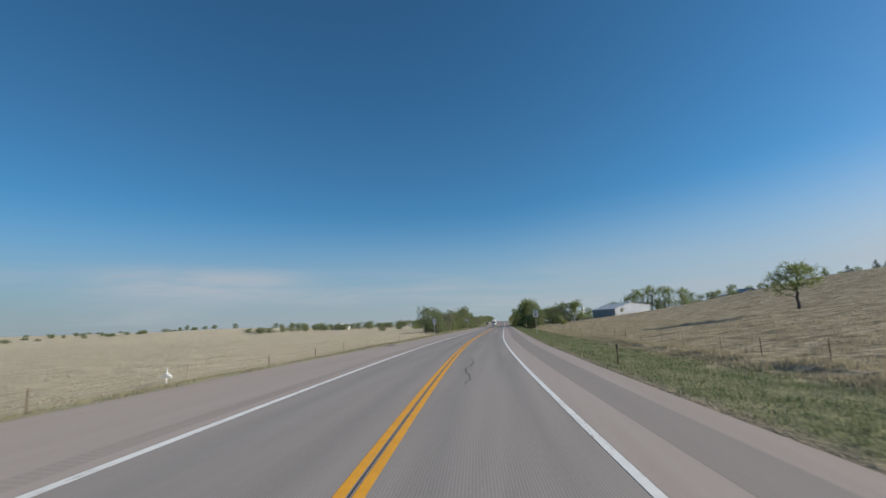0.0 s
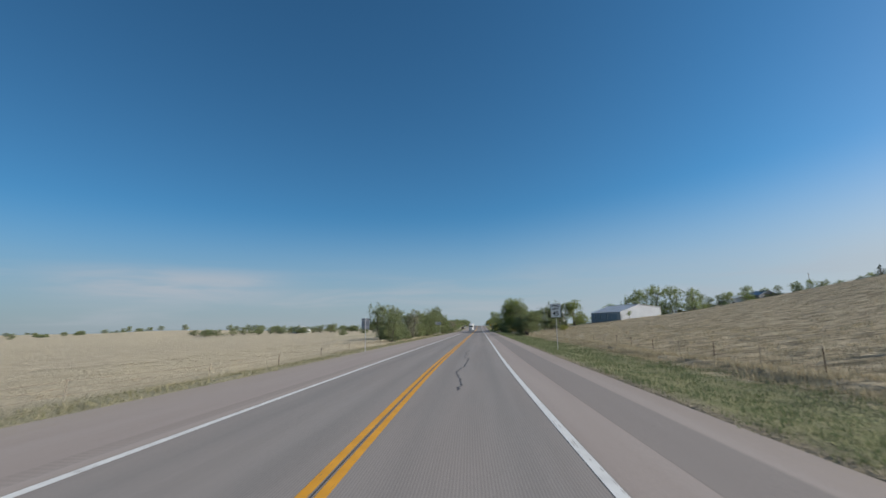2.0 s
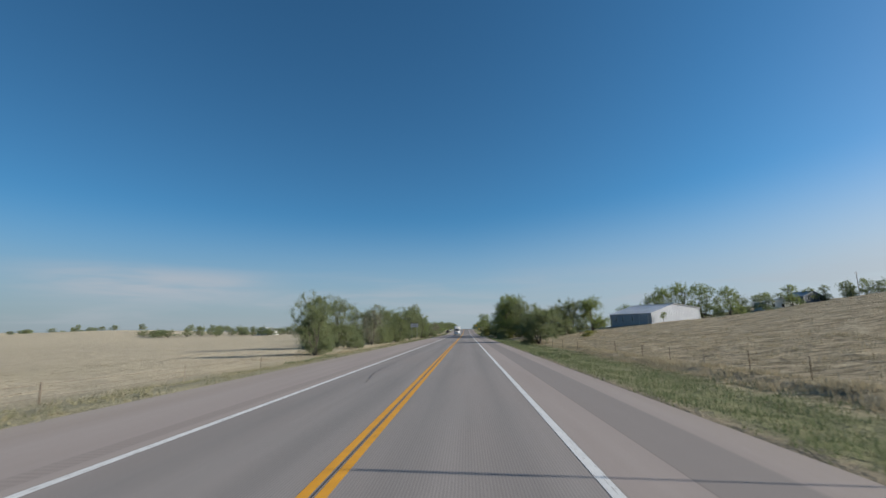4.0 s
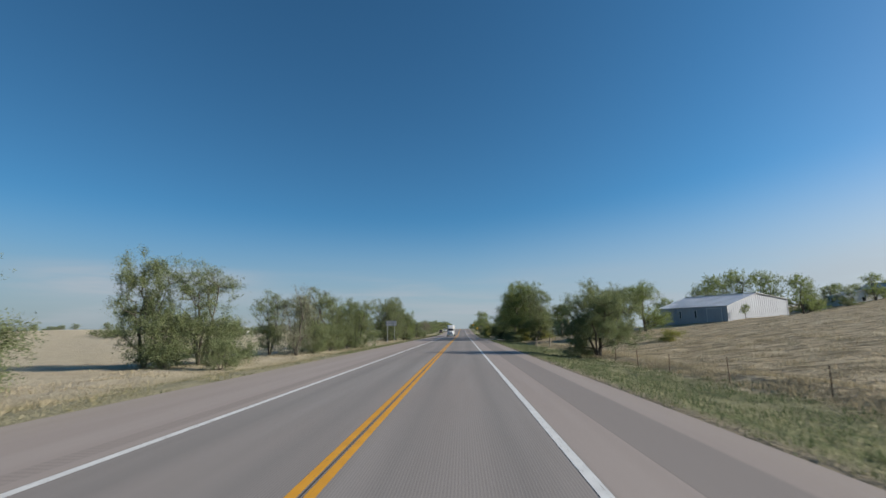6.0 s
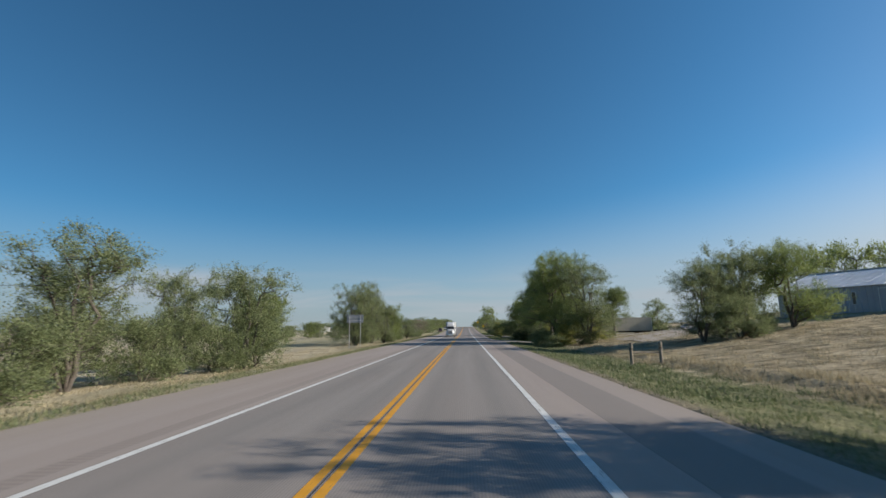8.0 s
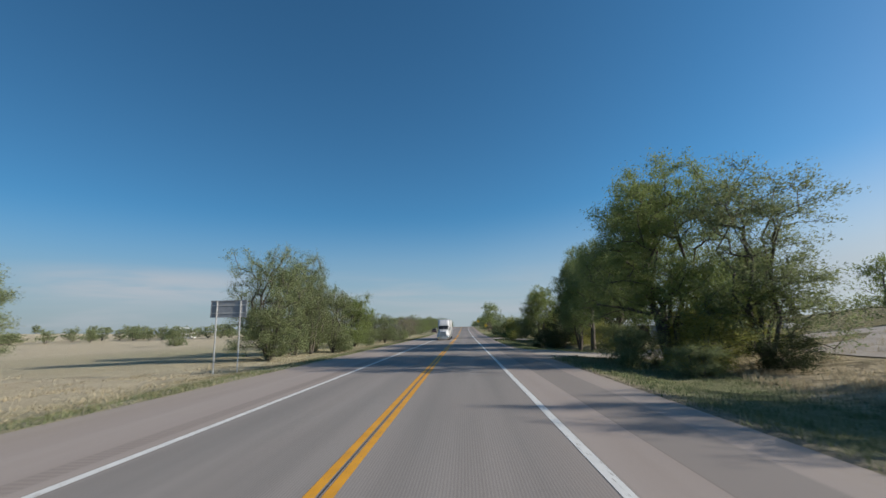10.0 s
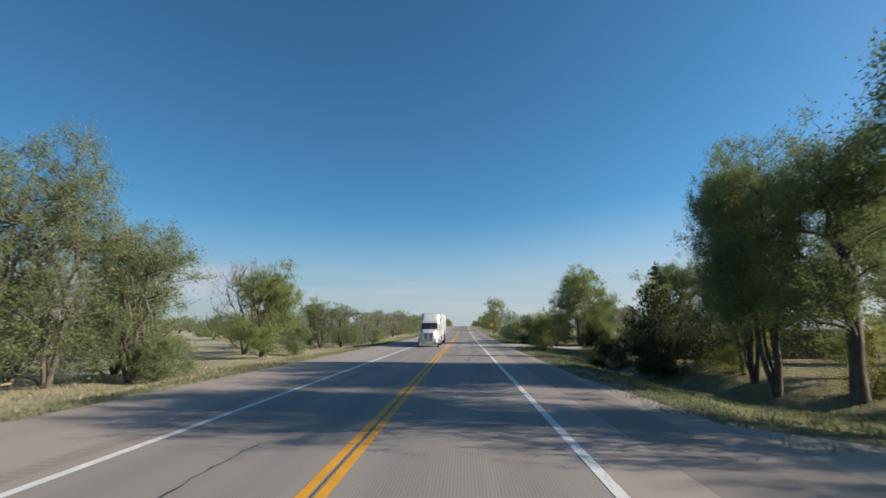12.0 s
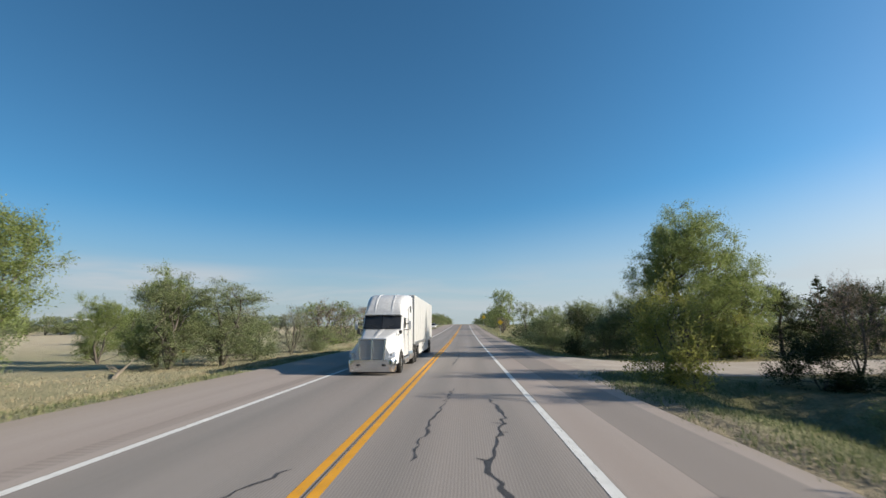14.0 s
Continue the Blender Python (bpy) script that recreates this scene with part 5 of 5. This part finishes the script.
silo = thing("silo", seat(116.4, 688.0), "tall white silo on the plain behind the trees", "silo")
part("barrel", rod((0, 0, -1.0), (0, 0, 15.2), 2.0, 2.0, 20), TRIM, silo)
part("roof", loft([[(r * math.cos(2 * math.pi * j / 20), r * math.sin(2 * math.pi * j / 20), z) for j in range(20)] for r, z in ((2.08, 15.15), (2.0, 15.5), (1.3, 16.4), (0.3, 16.8))]), STEEL, silo, "grey domed metal roof")
for z in (3.0, 7.0, 11.0):
    part("hoop", rod((0, 0, z - 0.06), (0, 0, z + 0.06), 2.03, 2.03, 20), STEEL, silo)

bt = thing("box_trailer", seat(33.2, 237.4, 3), "long tan box trailer parked on the farm yard", "trailer")
part("box", box(-5.0, 5.0, -1.28, 1.28, 1.1, 3.65, 0.05), CREAM_BOX, bt)
for y in (-1.285, 1.285):
    for za, zb in ((1.1, 1.22), (3.52, 3.66)):
        part("rail", box(-4.98, 4.98, y - 0.015, y + 0.015, za, zb, 0.008), CREAM_BOX, bt)
part("frame", box(-4.9, 4.9, -0.5, 0.5, 0.8, 1.1, 0.02), BLACK_PLASTIC, bt)
part("door_frame", frame_bars(-1.28, 1.28, 1.1, 3.65, 0.12, -0.05, 0.0), TRIM, bt, "white painted door frame").matrix_basis = pose(5.0, 0, 0, 0, 0, 90)
for x in (2.9, 4.1):
    for y in (-0.98, 0.98):
        bm = rod((x, y - 0.24, 0.5), (x, y + 0.24, 0.5), 0.5, 0.5, 18)
        part("wheel", bm, RUBBER, bt, "black rubber tyre")
for y in (-0.8, 0.8):
    part("landing_leg", box(-2.8, -2.65, y - 0.07, y + 0.07, -0.05, 0.95), RUST_POST, bt)
    part("landing_foot", box(-2.9, -2.55, y - 0.15, y + 0.15, -0.08, -0.04), RUST_POST, bt)

tk = thing("propane_tank", seat(26.0, 184.3, 75), "faded yellow horizontal fuel tank on legs", "tank")
secs = []
for i in range(13):
    f = i / 12
    x = -1.3 + 2.6 * f
    e = min(f, 1 - f)
    rr = 0.55 * math.sqrt(max(0.02, 1 - max(0, 1 - e / 0.18) ** 2))
    secs.append([(x, rr * math.cos(2 * math.pi * k / 16), 0.95 + rr * math.sin(2 * math.pi * k / 16)) for k in range(16)])
part("vessel", loft(secs), TANK_YELLOW, tk, smooth=True)
part("valve_dome", rod((0, 0, 1.46), (0, 0, 1.64), 0.16, 0.14, 12), TANK_YELLOW, tk)
for x in (-0.8, 0.8):
    part("leg", box(x - 0.06, x + 0.06, -0.35, 0.35, -0.1, 0.55), RUST_POST, tk)

fm = thing("farm_implement", seat(41.0, 239.5, 20), "dark rusty farm implement with folded arms", "farm machine")
part("frame", box(-1.2, 1.2, -0.5, 0.5, 0.55, 0.75, 0.03), MACHINE, fm)
rng = random.Random(4)
for i in range(6):
    x = -1.1 + i * 0.44
    part("tine", rod((x, 0.3, 0.7), (x + rng.uniform(-0.2, 0.5), -0.8, rng.uniform(0.1, 0.3)), 0.05, 0.03), MACHINE, fm)
for x in (-0.8, 0.8):
    part("wheel", rod((x - 0.12, 0.2, 0.5), (x + 0.12, 0.2, 0.5), 0.5, 0.5, 16), RUBBER, fm)
part("arm", rod((1.0, 0, 0.75), (2.4, -0.3, 1.5), 0.07, 0.05), MACHINE, fm)
part("arm", rod((2.4, -0.3, 1.5), (3.1, -0.4, 0.5), 0.06, 0.04), MACHINE, fm)


def car(x, y, turn, paint, label, tall=1.45, group="cars parked at the farm"):
    ob = thing("car", seat(x, y, turn), label, "car", group)
    part("body", loft([rounded(-2.2, 0.7, 0.35, 0.68, 0.1), rounded(-2.0, 0.85, 0.3, 0.82, 0.12), rounded(-0.9, 0.9, 0.28, 0.95, 0.12),
                       rounded(1.3, 0.9, 0.28, 0.98, 0.12), rounded(2.0, 0.86, 0.3, 0.95, 0.12), rounded(2.25, 0.75, 0.4, 0.85, 0.1)]), paint, ob, smooth=True)
    part("cabin", loft([rounded(-1.0, 0.78, 0.9, 0.97, 0.03), rounded(-0.35, 0.75, 0.9, tall - 0.05, 0.12, 0.62), rounded(0.9, 0.75, 0.9, tall, 0.12, 0.62),
                        rounded(1.6, 0.76, 0.9, 1.0, 0.03)]), DARK_OPENING, ob, "dark tinted cabin glass", smooth=True)
    part("roof", box(-0.6, 0.6, -0.35, 0.95, tall - 0.03, tall + 0.02, 0.02), paint, ob)
    for yy in (-1.4, 1.4):
        for xx, s in ((-0.8, -1), (0.8, 1)):
            wheel(ob, xx, yy, 0.33, 0.33, 0.2, s)
    return ob


car(96, 262, 70, CAR_DARK, "dark maroon car parked on the farm track")
car(104, 266, 80, CAR_SILVER, "silver car parked on the farm track")
car(111, 268, 95, CAR_WHITE, "white pickup-like car parked by the mobile home", 1.7)
car(53.0, 252.0, 100, CAR_SILVER, "silver car parked on the gravel yard")

for x, y, paint, label in ((-8.7, 391, CAR_WHITE, "white car parked beside the highway shoulder"), (-9.0, 342, CAR_DARK, "dark car parked on the far roadside"),
                           (-9.2, 402, CAR_WHITE, "white car parked beside the highway shoulder")):
    car(x, y, 3, paint, label, 1.7, "cars parked by the highway")

for x, y in ((150, 255), (185, 240)):
    up = thing("utility_pole", seat(x, y, 30), "tall wooden utility pole on the hill", "utility pole", "utility poles")
    part("pole", rod((0, 0, -0.5), (0, 0, 9.5), 0.15, 0.10, 8), WOOD_POST, up)
    part("crossarm", box(-1.2, 1.2, -0.06, 0.06, 8.8, 8.95), WOOD_POST, up)


# ---- lorry coming the other way ----
lorry = thing("semi_truck", Matrix.LocRotScale((-1.93, 257.0, 0.0), None, (0.875, 0.905, 0.9)), "white long-nosed semi truck with a white box trailer", "truck")


def hood_low(y):
    """Lower edge of the hood: arched over the front wheel."""
    d = 0.60 ** 2 - (y - 1.25) ** 2
    return 0.50 if d <= 0 else max(0.50, 0.52 + math.sqrt(d))


HOOD = [(0.04, 1.05, 1.46, 0.08, 0.57), (0.14, 1.11, 1.56, 0.12, 0.61), (0.3, 1.16, 1.63, 0.15, 0.65), (0.55, 1.17, 1.69, 0.16, 0.69), (0.66, 1.18, 1.71, 0.16, 0.71), (0.70, 1.18, 1.72, 0.16, 0.72), (0.78, 1.19, 1.73, 0.16, 0.73), (0.90, 1.19, 1.76, 0.16, 0.75), (1.06, 1.2, 1.78, 0.16, 0.77),
        (1.25, 1.2, 1.81, 0.16, 0.79), (1.44, 1.2, 1.85, 0.16, 0.82), (1.60, 1.2, 1.88, 0.16, 0.84), (1.72, 1.2, 1.90, 0.16, 0.86), (1.80, 1.19, 1.92, 0.16, 0.88), (1.84, 1.19, 1.93, 0.16, 0.89), (2.1, 1.18, 1.98, 0.16, 0.93), (2.45, 1.16, 2.04, 0.16, 0.98)]
part("hood", loft([rounded(y, hw, hood_low(y), z1, r, t) for y, hw, z1, r, t in HOOD]), TRUCK_WHITE, lorry, "glossy white sloping hood", True)
part("hood_crease", loft([[(-w, y, z - 0.03), (w, y, z - 0.03), (w * 0.7, y, z + 0.014), (-w * 0.7, y, z + 0.014)] for y, z, w in ((0.12, 1.54, 0.10), (0.3, 1.635, 0.12), (1.25, 1.815, 0.17), (2.4, 2.03, 0.22))]), TRUCK_WHITE, lorry, "", True)
part("cab", loft([rounded(2.42, 1.12, 0.75, 2.02, 0.08, 1.0), rounded(2.52, 1.165, 0.72, 2.08, 0.1, 1.04), rounded(2.98, 1.165, 0.7, 2.80, 0.1, 1.06),
                  rounded(3.3, 1.17, 0.7, 3.05, 0.16, 1.09), rounded(4.2, 1.18, 0.7, 3.15, 0.16, 1.12)]), TRUCK_WHITE, lorry, "", True)
part("roof_fairing", loft([rounded(2.78, 0.99, 2.74, 2.86, 0.05, 0.95), rounded(2.92, 1.04, 2.7, 3.10, 0.16, 0.97), rounded(3.15, 1.09, 2.7, 3.36, 0.28, 1.0), rounded(3.5, 1.14, 2.6, 3.62, 0.34, 1.04),
                           rounded(4.1, 1.18, 2.6, 3.86, 0.34, 1.1), rounded(4.9, 1.2, 2.6, 3.96, 0.3, 1.14), rounded(5.9, 1.22, 2.6, 4.0, 0.25, 1.18)]), TRUCK_WHITE, lorry, "tall rounded white roof fairing", True)
part("sleeper", loft([rounded(4.15, 1.2, 0.75, 3.2, 0.12), rounded(5.9, 1.22, 0.75, 3.2, 0.12)]), TRUCK_WHITE, lorry, "", True)
# raised ribs on the fairing
for x in (-0.46, 0.46):
    pts = [(2.80, 2.88), (2.92, 3.10), (3.15, 3.36), (3.5, 3.62), (4.1, 3.86), (4.9, 3.96), (5.85, 4.0)]
    part("fairing_rib", loft([[(x - 0.07, y, z - 0.05), (x + 0.07, y, z - 0.05), (x + 0.035, y, z + 0.022), (x - 0.035, y, z + 0.022)] for y, z in pts]), TRUCK_WHITE, lorry, "", True)
# windscreen: two raked panes and a dark surround
bm = bmesh.new()
for s in (-1, 1):
    vs = [bm.verts.new(c) for c in ((s * 0.008, 2.34, 2.05), (s * 1.0, 2.44, 2.06), (s * 0.96, 2.86, 2.76), (s * 0.008, 2.76, 2.78))]
    back = [bm.verts.new(v.co + Vector((0, 0.06, 0))) for v in vs]
    bm.faces.new(vs)
    bm.faces.new(back[::-1])
    for i in range(4):
        j = (i + 1) % 4
        bm.faces.new((vs[i], vs[j], back[j], back[i]))
part("windshield", bm, DARK_OPENING, lorry, "dark raked windshield glass")
part("visor", box(-0.96, 0.96, 2.66, 2.9, 2.76, 2.83, 0.03), TRUCK_WHITE, lorry, "white sun visor")
for s in (-1, 1):
    part("wiper", rod((s * 0.1, 2.29, 2.10), (s * 0.62, 2.44, 2.28), 0.012), BLACK_PLASTIC, lorry)
    part("side_window", box(s * 1.115 - 0.02, s * 1.115 + 0.02, 3.0, 3.5, 2.1, 2.62, 0.01), DARK_OPENING, lorry, "dark side window glass")
    part("sleeper_window", box(s * 1.215 - 0.02, s * 1.215 + 0.02, 4.75, 5.0, 2.95, 3.3, 0.01), DARK_OPENING, lorry, "small dark sleeper window")
    dr = part("door", box(s * 1.15 - 0.02, s * 1.15 + 0.02, 2.75, 3.9, 0.95, 1.93, 0.015), TRUCK_WHITE, lorry)
    hd = new("handle", link("handle", box(s * 1.19 - 0.02, s * 1.19 + 0.02, 3.6, 3.8, 1.7, 1.76, 0.008), CHROME))
    hd.parent = dr
# grille with chrome surround, wider at the top
def trapezoid(b, t, z0, z1, y0, y1):
    return loft([[(-b, y, z0), (b, y, z0), (t, y + 0.03, z1), (-t, y + 0.03, z1)] for y in (y0, y1)])


part("grille", trapezoid(0.53, 0.61, 0.70, 1.58, 0.0, 0.3), GRILLE, lorry, "grey metal mesh grille")
for nm, x0, x1, z0, z1, w in (("grille_rim", -0.55, -0.63, 0.68, 1.6, 0.035), ("grille_rim", 0.55, 0.63, 0.68, 1.6, 0.035), ("grille_spine", 0, 0, 0.68, 1.64, 0.04)):
    part(nm, loft([[(x0 - w, y, z0), (x0 + w, y, z0), (x1 + w, y + 0.03, z1), (x1 - w, y + 0.03, z1)] for y in (-0.04, 0.12)]), CHROME, lorry, "polished chrome grille edge")
part("grille_rim", box(-0.66, 0.66, -0.01, 0.2, 1.57, 1.63, 0.02), CHROME, lorry, "polished chrome grille edge")
for i in range(16):
    z = 0.73 + i * 0.055
    part("grille_bar", box(-0.53 - 0.005 * i, 0.53 + 0.005 * i, -0.018 + 0.0018 * i, 0.01 + 0.0018 * i, z - 0.006, z + 0.006), GRILLE, lorry)
part("bumper", loft([[(x * k, y, z) for x, z in ((-1.10, 0.17), (1.10, 0.17), (1.12, 0.40), (1.12, 0.62), (1.08, 0.69), (-1.08, 0.69), (-1.12, 0.62), (-1.12, 0.40))] for y, k in ((-0.17, 0.70), (-0.15, 0.85), (-0.07, 0.95), (0.08, 1.0), (0.5, 1.0))]),
     CHROME, lorry, "polished chrome bumper", True)
for s in (-1, 1):
    part("fog_lamp", box(s * 0.60 - 0.12, s * 0.60 + 0.12, -0.185, -0.1, 0.40, 0.52, 0.05), BLACK_PLASTIC, lorry, "dark fog lamp recess")
    lens = []
    for dy in (0.0, 0.10):
        lens.append([(s * x, y + dy, z) for x, y, z in ((0.74, 0.0, 0.78), (0.92, 0.01, 0.76), (1.08, 0.08, 0.80), (1.13, 0.22, 0.96), (1.04, 0.12, 1.04), (0.86, 0.03, 0.98), (0.76, 0.01, 0.88))])
    part("headlight", loft(lens), LAMP_GLASS, lorry, "clear swept headlight lens")
    part("headlight_bezel", box(s * 0.9 - 0.05, s * 0.9 + 0.05, 0.04, 0.1, 0.86, 0.96, 0.02), CHROME, lorry)
    part("inner_wing", rod((s * 0.62, 1.25, 0.62), (s * 0.9, 1.25, 0.62), 0.5, 0.5, 16), BLACK_PLASTIC, lorry)
    part("side_step", box(s * 1.12 - 0.14, s * 1.12 + 0.14, 2.5, 4.1, 0.32, 0.62, 0.04), ALU, lorry)
    part("fuel_tank", rod((s * 0.98, 4.05, 0.62), (s * 0.98, 5.7, 0.62), 0.32, 0.32, 22), ALU, lorry, "round brushed aluminium fuel tank", True)
    mr = part("mirror", box(s * 1.45 - 0.07, s * 1.45 + 0.07, 2.72, 2.84, 2.02, 2.46, 0.03), TRUCK_WHITE, lorry, "tall side mirror")
    for z in (2.0, 2.3):
        am = new("mirror_arm", link("mirror_arm", rod((s * 1.1, 2.88, z), (s * 1.4, 2.82, z + 0.02), 0.025), BLACK_PLASTIC))
        am.parent = mr
    part("hood_mirror", box(s * 1.08 - 0.08, s * 1.08 + 0.08, 1.75, 1.87, 1.82, 2.0, 0.04), BLACK_PLASTIC, lorry, "small black hood mirror")
    part("mirror_stalk", rod((s * 0.95, 1.8, 1.74), (s * 1.06, 1.81, 1.86), 0.018), BLACK_PLASTIC, lorry)
    wheel(lorry, s * 1.09, 1.25, 0.52, 0.52, 0.32, s)
    for yy in (6.6, 7.9):
        wheel(lorry, s * 0.95, yy, 0.52, 0.52, 0.55, s)
    for yy in (18.0, 19.3):
        wheel(lorry, s * 0.95, yy, 0.52, 0.52, 0.55, s)
    part("side_skirt", box(s * 1.22 - 0.02, s * 1.22 + 0.02, 9.4, 16.6, 0.42, 1.16, 0.01), TRAILER_WHITE, lorry, "white trailer side skirt")
    part("side_rail", box(s * 1.28 - 0.02, s * 1.28 + 0.03, 6.45, 20.4, 1.12, 1.28, 0.01), ALU, lorry)
    part("mud_flap", box(s * 0.95 - 0.3, s * 0.95 + 0.3, 8.5, 8.53, 0.25, 0.95), RUBBER, lorry)
part("chassis", box(-0.45, 0.45, 0.6, 8.6, 0.62, 0.95, 0.02), BLACK_PLASTIC, lorry)
part("trailer_frame", box(-0.6, 0.6, 8.8, 20.3, 0.85, 1.12, 0.02), BLACK_PLASTIC, lorry)
for s in (-1, 1):
    part("axle_beam", rod((s * 0.2, 18.0, 0.55), (s * 0.9, 18.0, 0.55), 0.09), BLACK_PLASTIC, lorry)
part("trailer_box", box(-1.28, 1.28, 6.4, 20.4, 1.12, 4.05, 0.04), TRAILER_WHITE, lorry, "long white trailer box with panel seams")
for i in range(1, 12):
    y = 6.4 + i * 1.2
    for s in (-1, 1):
        part("panel_seam", box(s * 1.283 - 0.004, s * 1.283 + 0.004, y - 0.015, y + 0.015, 1.3, 3.95), ALU, lorry)
part("gap_fairing", box(-1.2, 1.2, 5.9, 6.12, 0.95, 3.9, 0.03), GAP_GREY, lorry, "dark fairing edge behind the sleeper")
for x in (-0.6, -0.3, 0.0, 0.3, 0.6):
    part("marker_light", box(x - 0.035, x + 0.035, 2.86, 2.95, 2.81, 2.845, 0.01), AMBER, lorry, "small amber roof light")
